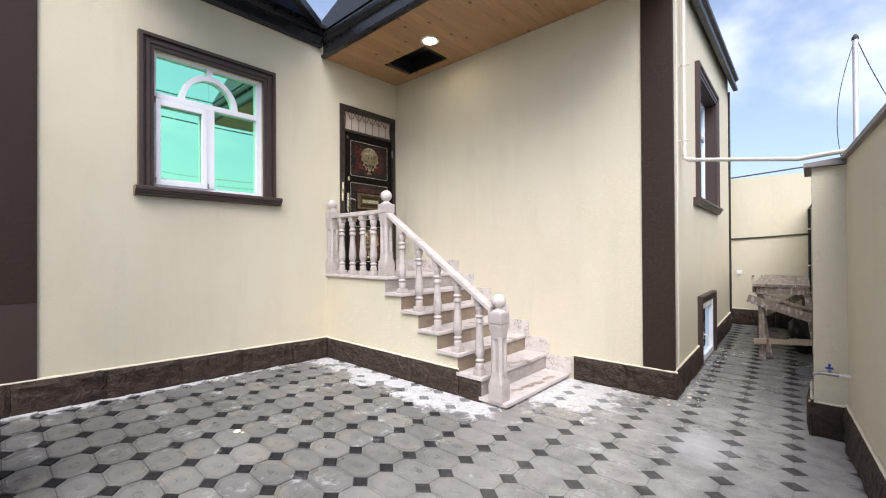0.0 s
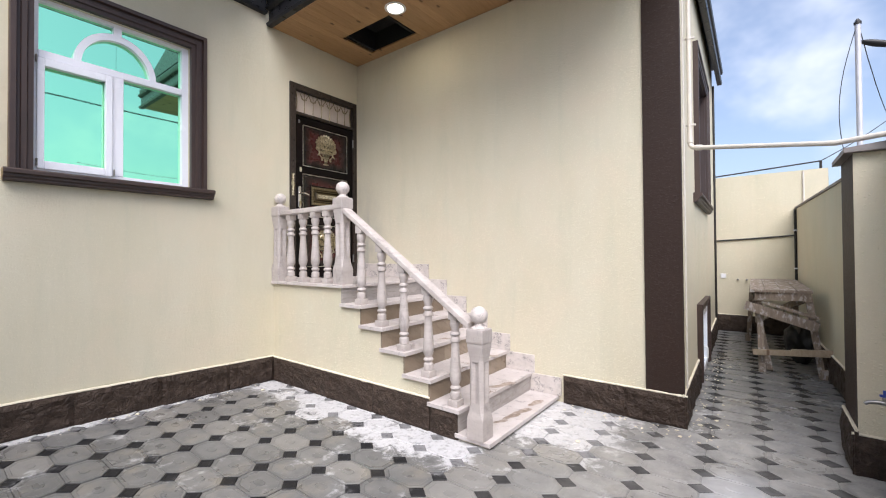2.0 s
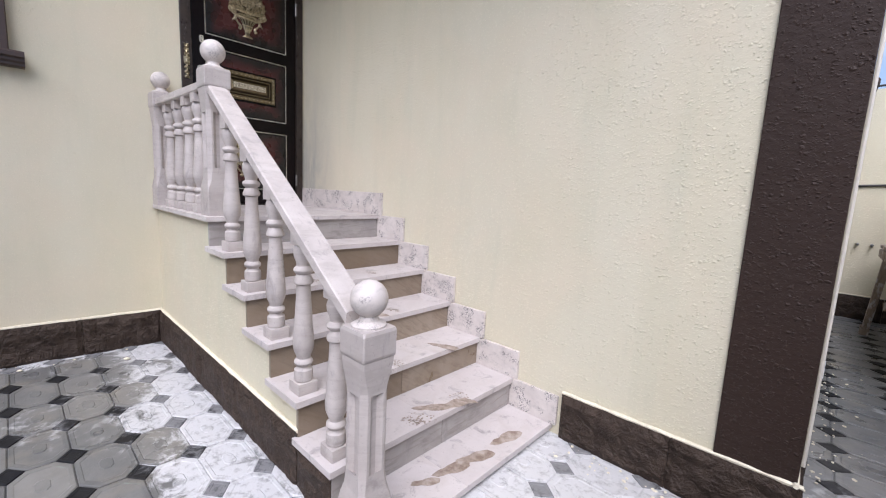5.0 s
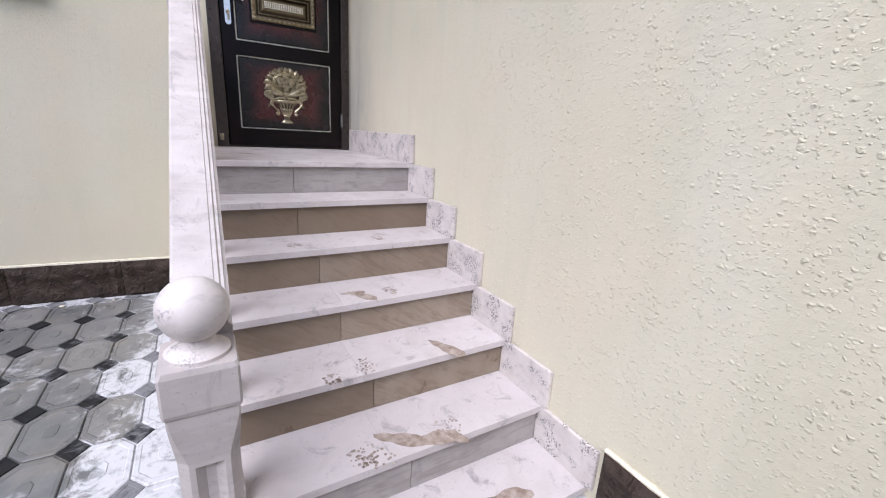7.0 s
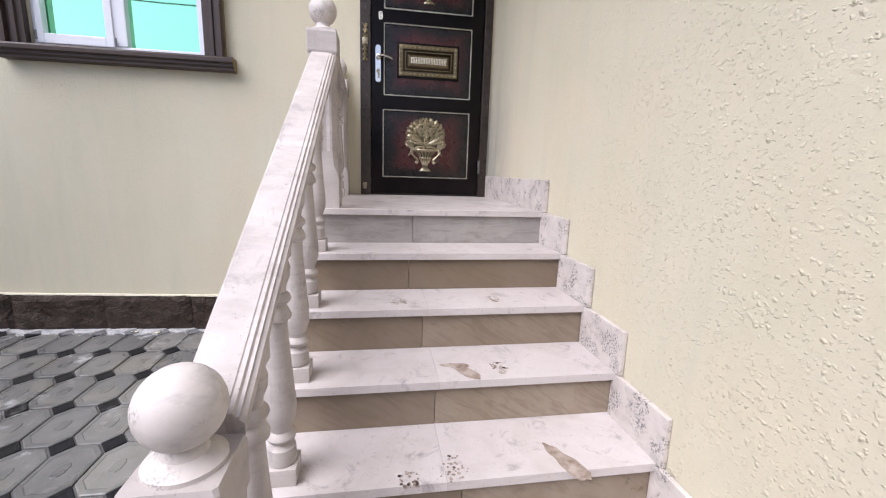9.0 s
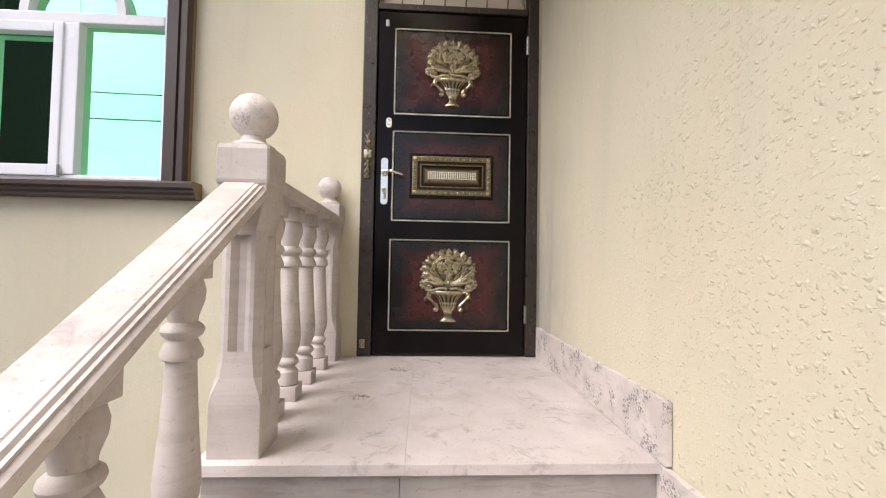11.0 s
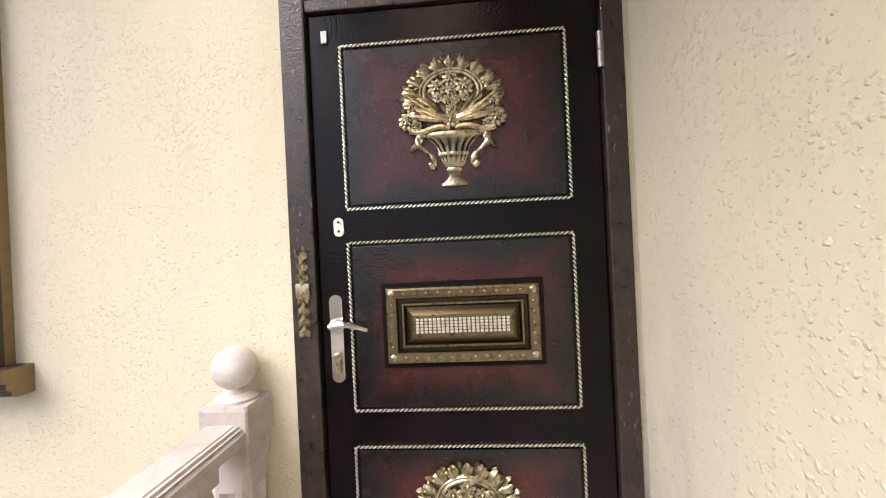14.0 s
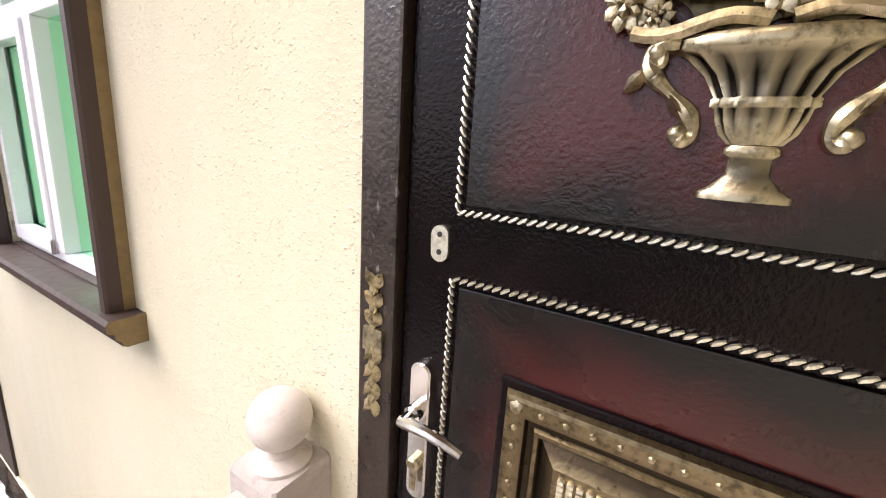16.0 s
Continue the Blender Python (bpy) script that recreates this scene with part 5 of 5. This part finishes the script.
# ---- passage: pipes, workbench, tap, fittings ----
gas = thing("gas_pipe", "cream-painted steel gas pipe on the wall and over the passage", "pipe")
bm = bmesh.new()
bend = [(3.985 + 0.045 * (1 - math.cos(a)), 0.32 - 0.022 * (1 - math.cos(a)), 2.375 - 0.05 * math.sin(a)) for a in [j * math.pi / 12 for j in range(7)]]
add_tube(bm, [(3.985, 0.32, 4.14), (3.985, 0.32, 2.39)] + bend + [(4.08, 0.272, 2.308), (4.86, -0.10, 2.135), (5.6, -0.45, 2.135)], 0.018, 12)
part("pipe_run", bm, CREAMPIPE, gas, "", True)
bm = bmesh.new()
add_lathe(bm, [(0.024, 0), (0.024, 0.05)], 12, pose(3.985, 0.32, 2.375))
add_lathe(bm, [(0.024, 0), (0.024, 0.05)], 12, Matrix.Translation((4.03, 0.297, 2.322)) @ Matrix.Rotation(radians(-25), 4, "Z") @ Matrix.Rotation(radians(13), 4, "Y") @ Matrix.Rotation(radians(90), 4, "Y"))
part("elbow", bm, CREAMPIPE, gas, "", True)
for zz in (2.52, 3.28):
    bm = bmesh.new()
    add_lathe(bm, [(0.023, 0), (0.023, 0.018)], 12, pose(3.985, 0.32, zz))
    add_box(bm, (3.935, 0.315, zz + 0.002), (3.967, 0.325, zz + 0.014))
    add_box(bm, (4.002, 0.312, zz), (4.032, 0.328, zz + 0.016))
    part("clamp", bm, CREAMPIPE, gas)
bm = bmesh.new()
add_tube(bm, [(3.968, 0.09, 4.14), (3.968, 0.09, 0.3)], 0.007, 8)
tagged(part("conduit", bm, CREAMPIPE, None, "", True), "thin cream conduit up the house corner", "pipe")

ap = thing("drain_pipe", "dark thin pipe down the passage corner", "pipe")
bm = bmesh.new()
add_tube(bm, [(4.905, 4.67, 0.36), (4.905, 4.67, 2.09)], 0.018, 10)
part("pipe_run", bm, DARKPIPE, ap, "", True)
for zz in (0.7, 1.15, 1.75):
    part("clamp", box((4.88, 4.65, zz), (4.93, 4.70, zz + 0.02), 0.003), CLOUDWHITE, ap)
bm = bmesh.new()
add_tube(bm, [(3.50, 4.686, 1.60), (4.3, 4.686, 1.64), (4.89, 4.686, 1.68)], 0.012, 8)
tagged(part("wall_cable", bm, DARKPIPE, None, "", True), "black cable clipped along the passage end wall", "cable")
bm = bmesh.new()
add_tube(bm, [(3.882, 4.225, 0.3), (3.882, 4.225, 4.15)], 0.016, 8)
tagged(part("corner_pipe", bm, DARKPIPE, None, "", True), "dark pipe down the house rear corner", "pipe")

sock = thing("wall_socket", "white plastic wall socket on the passage end wall", "socket", at=(3.955, 4.70, 1.018))
bm = bmesh.new()
add_box(bm, (-0.04, -0.012, -0.04), (0.04, 0.0, 0.04), 0.005)
part("cover", bm, CLOUDWHITE, sock)
bm = bmesh.new()
add_lathe(bm, [(0.024, 0), (0.026, 0.003), (0.022, 0.004)], 16, Matrix.Translation((0, -0.0115, 0)) @ Matrix.Rotation(radians(90), 4, "X"))
part("insert", bm, PVC, sock)
for x in (4.157, 4.277):
    st = thing("water_outlet", "capped brass water outlet on the end wall", "outlet", "water outlets", at=(x, 4.70, 0.962))
    bm = bmesh.new()
    add_lathe(bm, [(0.016, 0), (0.016, 0.03), (0.010, 0.032), (0.010, 0.055)], 10, Matrix.Rotation(radians(90), 4, "X"))
    part("stub", bm, STEEL, st, "", True)

tap = thing("garden_tap", "steel garden tap with blue handle on a white pipe", "tap", at=(5.02, -0.36, 0.53))
bm = bmesh.new()
add_tube(bm, [(0.11, 0.0, 0.0), (0.05, 0.0, 0.0)], 0.013, 10)
part("supply_pipe", bm, CREAMPIPE, tap, "", True)
bm = bmesh.new()
add_tube(bm, [(0.05, 0, 0), (-0.03, 0, 0.002), (-0.07, -0.005, -0.003), (-0.085, -0.006, -0.016)], 0.012, 10, [1.2, 1.1, 0.9, 0.9])
add_lathe(bm, [(0.010, 0), (0.012, 0.02), (0.008, 0.03)], 10, pose(0.0, 0, 0.008))
part("spout", bm, STEEL, tap, "", True)
bm = box((-0.022, -0.008, 0.036), (0.022, 0.008, 0.05), 0.004)
add_box(bm, (-0.007, -0.008, 0.02), (0.007, 0.008, 0.075), 0.003)
part("tap_handle", bm, BLUE, tap, "blue plastic handle")

bench = thing("workbench", "rough weathered timber trestle workbench splashed with paint", "workbench")
BZ = 0.985


def plank(name, a, b, w, t, up=(0, 0, 1), seed=0, wood=None, label=""):
    """A rough board from a to b, w wide across up and t thick."""
    a, b = Vector(a), Vector(b)
    d = (b - a).normalized()
    side = d.cross(Vector(up)).normalized()
    u = side.cross(d)
    bm = bmesh.new()
    rings = []
    n = 6
    for i in range(n + 1):
        p = a + (b - a) * i / n
        j = 0.004 * noise.noise((i * 1.3, seed * 2.2, 0))
        rings.append([p + side * (sx * t / 2) + u * (su * (w / 2 + j)) for sx, su in ((-1, -1), (1, -1), (1, 1), (-1, 1))])
    add_rings(bm, rings)
    bmesh.ops.recalc_face_normals(bm, faces=bm.faces)
    return part(name, bm, wood or OLDWOOD, bench, label)


for i in range(4):
    x0, x1 = 4.36 + 0.14 * i, 4.36 + 0.14 * (i + 1) - 0.004
    plank("top_board", ((x0 + x1) / 2, 2.17 + 0.03 * i, BZ - 0.015), ((x0 + x1) / 2 - 0.03, 4.45, BZ - 0.005), x1 - x0, 0.03, (1, 0, 0), i)
plank("apron", (4.40, 2.21, BZ - 0.075), (4.90, 2.29, BZ - 0.075), 0.09, 0.03, (0, 0, 1), 11)
plank("apron", (4.37, 2.26, BZ - 0.075), (4.34, 4.40, BZ - 0.075), 0.08, 0.03, (0, 0, 1), 12)
for a, b, s in (((4.46, 2.20, 0.035), (4.44, 2.28, 0.93), 1), ((4.975, 2.20, 0.035), (4.88, 2.34, 0.93), 2), ((4.30, 3.95, 0.07), (4.36, 3.80, 0.93), 3), ((4.88, 3.95, 0.07), (4.83, 3.8, 0.93), 4), ((4.53, 2.26, 0.05), (4.38, 2.7, 0.93), 5)):
    plank("leg", a, b, 0.06, 0.05, (1, 0, 0), s)
plank("brace", (4.31, 2.18, 0.80), (4.95, 2.18, 0.59), 0.10, 0.028, (0, 0, 1), 21)
plank("brace", (4.39, 2.24, 0.87), (4.96, 2.28, 0.68), 0.03, 0.04, (0, 0, 1), 22)
plank("brace", (4.86, 2.6, 0.86), (4.40, 3.8, 0.42), 0.08, 0.03, (0, 0, 1), 23)
plank("stretcher", (4.375, 2.15, 0.265), (5.055, 2.15, 0.325), 0.062, 0.035, (0, 0, 1), 24, NEWWOOD, "newer pale timber stretcher")
plank("stretcher", (4.72, 2.15, 0.325), (5.055, 2.15, 0.356), 0.022, 0.034, (0, 0, 1), 25, NEWWOOD, "short pale batten")
for x, y, k in ((4.46, 2.19, 31), (4.985, 2.19, 32), (4.30, 3.96, 33)):
    plank("foot_block", (x - 0.035, y - 0.01, floor_z(x, y) + 0.05), (x + 0.035, y - 0.01, floor_z(x, y) + 0.05), 0.095, 0.075, (0, 0, 1), k, None, "mortar-crusted foot block")

sack = bmesh.new()
bmesh.ops.create_icosphere(sack, subdivisions=4, radius=1.0)
for v in sack.verts:
    u = v.co.copy()
    k = 1 + 0.22 * noise.noise(u * 1.7) + 0.10 * noise.noise(u * 5.0)
    v.co = Vector((u.x * 0.15, u.y * 0.26, max(-0.245, u.z * 0.25 * (1.0 - 0.15 * u.y)))) * k
    v.co.z = max(v.co.z, -0.245)
bag = tagged(part("rubbish_sack", sack, BLACK, None, "", True), "black slumped sack on the floor beneath the workbench", "sack")
bag.location = (4.84, 2.95, floor_z(4.84, 2.95) + 0.245)


# ---- beyond the fence: poles, lamp, wires ----
pole = thing("flag_pole", "grey steel pole standing behind the boundary wall", "pole", at=(5.33, 2.43, -0.08))
bm = bmesh.new()
add_lathe(bm, [(0.026, 0), (0.026, 3.97), (0.02, 4.0)], 14)
part("shaft", bm, GREYPOLE, pole, "", True)
bm = bmesh.new()
add_lathe(bm, [(0.032, 3.96), (0.032, 3.985), (0.01, 4.02)], 14)
part("cap", bm, DARKPIPE, pole)


def wire(name, a, b, sag, label, r=0.006, n=14):
    a, b = Vector(a), Vector(b)
    bm = bmesh.new()
    add_tube(bm, [a + (b - a) * (i / n) - Vector((0, 0, sag * 4 * (i / n) * (1 - i / n))) for i in range(n + 1)], r, 5)
    return tagged(part(name, bm, DARKPIPE, None, "", True), label, "cable")


wire("pole_cable", (5.33, 2.42, 3.90), (5.27, 2.40, 2.12), -0.001, "slack black cable down the pole", 0.004)
c = bpy.data.objects["pole_cable"].data
for v in c.vertices:
    t = (3.90 - v.co.z) / 1.78
    v.co.x -= 0.13 * math.sin(math.pi * min(1, max(0, t)))
wire("service_cable", (5.33, 2.43, 3.92), (7.75, 11.9, 5.3), 1.1, "black cable sagging from pole to street pole", 0.005)
wire("overhead_wire", (7.75, 11.9, 5.45), (5.235, 4.92, 2.85), 0.1, "thin black overhead wire above the wall", 0.008)
wire("overhead_wire", (7.75, 11.9, 5.1), (26, 2, 6.4), 0.9, "thin overhead wire along the street", 0.012)
wire("overhead_wire", (7.75, 11.9, 5.5), (26, 2, 6.8), 0.9, "thin overhead wire along the street", 0.012)
for zz in (7.6, 6.7):
    wire("overhead_wire", (12.0, -24.0, zz), (12.0, 40.0, zz + 0.3), 0.6, "thin overhead street wire", 0.022, 24)
for py in (-24.0, 40.0):
    up = tagged(part("utility_pole", box((11.9, py - 0.1, -0.08), (12.1, py + 0.1, 8.2), 0.02), GREYPOLE), "plain grey concrete utility pole on the street", "utility pole", "street poles")
sl = thing("street_lamp", "concrete street pole with a curved-arm lamp", "street lamp", at=(7.75, 11.9, -0.08))
bm = bmesh.new()
add_lathe(bm, [(0.11, 0), (0.085, 5.62)], 10)
part("post", bm, GREYPOLE, sl, "weathered concrete post", True)
bm = bmesh.new()
add_tube(bm, [(0.14, 0, 4.4), (0.14, 0, 6.3), (0.05, 0, 6.6), (-0.15, 0, 6.75), (-0.40, 0, 6.88)], 0.035, 8)
part("arm", bm, DARKPIPE, sl, "", True)
bm = bmesh.new()
bmesh.ops.create_icosphere(bm, subdivisions=2, radius=1.0, matrix=Matrix.Translation((-0.72, 0, 7.05)) @ Matrix.Rotation(radians(24), 4, "Y") @ Matrix.Diagonal((0.40, 0.12, 0.085, 1)))
part("lamp_head", bm, DARKPIPE, sl, "", True)
bm = bmesh.new()
for zz in (5.15, 5.4):
    add_box(bm, (-0.45, -0.03, zz), (0.15, 0.03, zz + 0.05))
    for xx in (-0.42, -0.25, -0.1):
        add_lathe(bm, [(0.03, 0), (0.045, 0.05), (0.02, 0.10)], 8, pose(xx, 0, zz + 0.05))
part("crossarm", bm, DARKPIPE, sl)
fr = thing("fence_rail", "thin dark steel post and rail above the end wall", "rail")
bm = bmesh.new()
add_tube(bm, [(5.235, 4.92, 1.9), (5.235, 4.92, 2.85)], 0.018, 8)
part("post", bm, DARKPIPE, fr)
bm = bmesh.new()
add_tube(bm, [(5.235, 4.92, 2.85), (3.7, 4.92, 2.75)], 0.012, 8)
part("top_rail", bm, DARKPIPE, fr)
bm = bmesh.new()
add_tube(bm, [(5.01, 4.688, 2.1), (5.01, 4.688, 2.68)], 0.012, 8)
tagged(part("vent_pipe", bm, CREAMPIPE), "thin cream pipe on the end wall", "pipe")

# ---- paving ----
PX, PY, OX, OY = 0.343, 0.2155, 3.434, -1.554
SKEWX, SKEWY = -0.033, -0.015
DX, DY = 0.073, 0.060
floor = thing("floor", "octagonal grey concrete pavers with small black squares, dusted white", "floor", kind="structure")
bm = bmesh.new()
gx, gy = [-0.05 + 0.58 * i for i in range(11)], [-7.05 + 0.47 * i for i in range(26)]
rows = [[bm.verts.new((x, y, floor_z(x, y) - 0.007)) for x in gx] for y in gy]
for a, b in zip(rows, rows[1:]):
    for i in range(10):
        bm.faces.new((a[i], a[i + 1], b[i + 1], b[i]))
part("joint_bed", bm, JOINT, floor, "sandy joints between the pavers")


def octagon(k, grow=0.0):
    a, b = PX / 2 - 0.0022, PY / 2 - 0.0022
    ring = [(-a, -(PY / 2 - DY)), (-(PX / 2 - DX), -b), ((PX / 2 - DX), -b), (a, -(PY / 2 - DY)), (a, (PY / 2 - DY)), ((PX / 2 - DX), b), (-(PX / 2 - DX), b), (-a, (PY / 2 - DY))]
    return [(x - math.copysign(grow, x), y - math.copysign(grow, y)) for x, y in ((x * k, y * k) for x, y in ring)]


def diamond(k):
    """The raised heart of a paver, with its tips cut."""
    out = []
    for x, y in octagon(1.0):
        q = k / (abs(x) / (PX / 2) + abs(y) / (PY / 2))
        out.append((x * q, y * q))
    return out


def paver_geo(bm, kind, cx=0.0, cy=0.0, cz=0.0):
    if kind == "octagon":
        lev = [(1.0, -0.02), (1.0, -0.003), (0.965, 0.0), (0.83, 0.0), (0.79, -0.002), (0.40, -0.002), (0.35, 0.0005)]
        rings = [[(cx + x, cy + y, cz + z) for x, y in (octagon(k) if k > 0.5 else diamond(k))] for k, z in lev]
    else:
        d = [(-DX + 0.004, 0), (0, -DY + 0.004), (DX - 0.004, 0), (0, DY - 0.004)]
        lev = [(1.0, -0.02), (1.0, -0.003), (0.93, 0.0), (0.62, 0.0), (0.56, -0.002)]
        rings = [[(cx + x * k, cy + y * k, cz + z) for x, y in d] for k, z in lev]
    vs = [[bm.verts.new(p) for p in r] for r in rings]
    n = len(vs[0])
    for q, (a, b) in enumerate(zip(vs, vs[1:])):
        for i in range(n):
            bm.faces.new((a[i], a[(i + 1) % n], b[(i + 1) % n], b[i])).material_index = 1 if q == 4 and n == 8 else 0
    bm.faces.new(vs[-1])


PMESH = {}
for kind, mat in (("octagon", [PAVER, PAVERCORE]), ("square", [PAVERDARK])):
    bm = bmesh.new()
    paver_geo(bm, kind)
    PMESH[kind] = bpy.data.meshes.new("paver_" + kind)
    bm.to_mesh(PMESH[kind])
    bm.free()
    for m in mat:
        PMESH[kind].materials.append(m)
rest = {"octagon": bmesh.new(), "square": bmesh.new()}
rp = random.Random(8)
for i in range(-12, 8):
    for j in range(-27, 31):
        for kind, hx, hy in (("square", 0.0, 0.0), ("octagon", 0.5, 0.5)):
            x, y = OX + PX * (i + hx), OY + PY * (j + hy)
            x, y = x + SKEWX * y, y + SKEWY * (x - 3.8)
            in_house = x < 3.86 - 0.0188 * y and y > 0.06
            in_stair = x < 2.78 and y > -1.18
            if x < -0.1 or x > (5.3 if y > -0.3 else 5.6) or y > 4.75 or y < -7.0 or in_house or in_stair or (y > 0.6 and x > 5.25):
                continue
            z = floor_z(x, y) + rp.uniform(-0.002, 0.002)
            if 0.1 < x < 4.9 and -3.75 < y < 0.5:
                shared("paver" if kind == "octagon" else "black_paver", PMESH[kind], floor, pose(x, y, z, rp.uniform(-0.35, 0.35), rp.uniform(-0.35, 0.35), 0))
            else:
                paver_geo(rest[kind], kind, x, y, z)
tagged(part("pavers", rest["octagon"], [PAVER, PAVERCORE], floor, "grey octagonal pavers"), kind="stuff")
tagged(part("black_pavers", rest["square"], PAVERDARK, floor, "small black pavers"), kind="stuff")

# plaster crumbs swept along the foot of the walls
bm = bmesh.new()
rg = random.Random(33)
for i in range(190):
    if i < 120:
        y = rg.uniform(-0.25, 2.6)
        x = 3.995 - 0.0188 * y + abs(rg.gauss(0, 0.10))
    elif i < 160:
        x, y = rg.uniform(2.95, 3.95), -0.05 - abs(rg.gauss(0, 0.10))
    else:
        x, y = 0.05 + abs(rg.gauss(0, 0.05)), rg.uniform(-4.0, -1.4)
    k = rg.uniform(0.003, 0.010)
    m = Matrix.Translation((x, y, floor_z(x, y) + 0.25 * k)) @ Matrix.Rotation(rg.uniform(0, 6.3), 4, "Z") @ Matrix.Diagonal((k * rg.uniform(0.7, 1.6), k, k * 0.55, 1))
    bmesh.ops.create_icosphere(bm, subdivisions=1, radius=1.0, matrix=m)
tagged(part("plaster_crumbs", bm, PLASTER_LINE), "white plaster crumbs scattered along the wall foot", "debris", kind="stuff")

# plaster chips left on the pavers
for x, y, s in ((1.60, -3.07, 0.028), (1.64, -3.05, 0.014), (0.14, -2.1, 0.014), (0.12, -2.6, 0.018), (4.05, 0.12, 0.02), (3.95, -0.2, 0.015), (4.15, 0.3, 0.015), (3.35, -0.75, 0.018), (0.3, -1.55, 0.02)):
    bm = bmesh.new()
    bmesh.ops.create_icosphere(bm, subdivisions=2, radius=s)
    for v in bm.verts:
        v.co *= 1 + 0.35 * noise.noise(v.co * 60 + Vector((x, y, 0)))
        v.co.z *= 0.4
    ob = part("plaster_chip", bm, PLASTER_LINE)
    ob.location = (x, y, floor_z(x, y) + s * 0.3)
    tagged(ob, "crumb of white plaster lying on the pavers", "debris", "plaster crumbs")
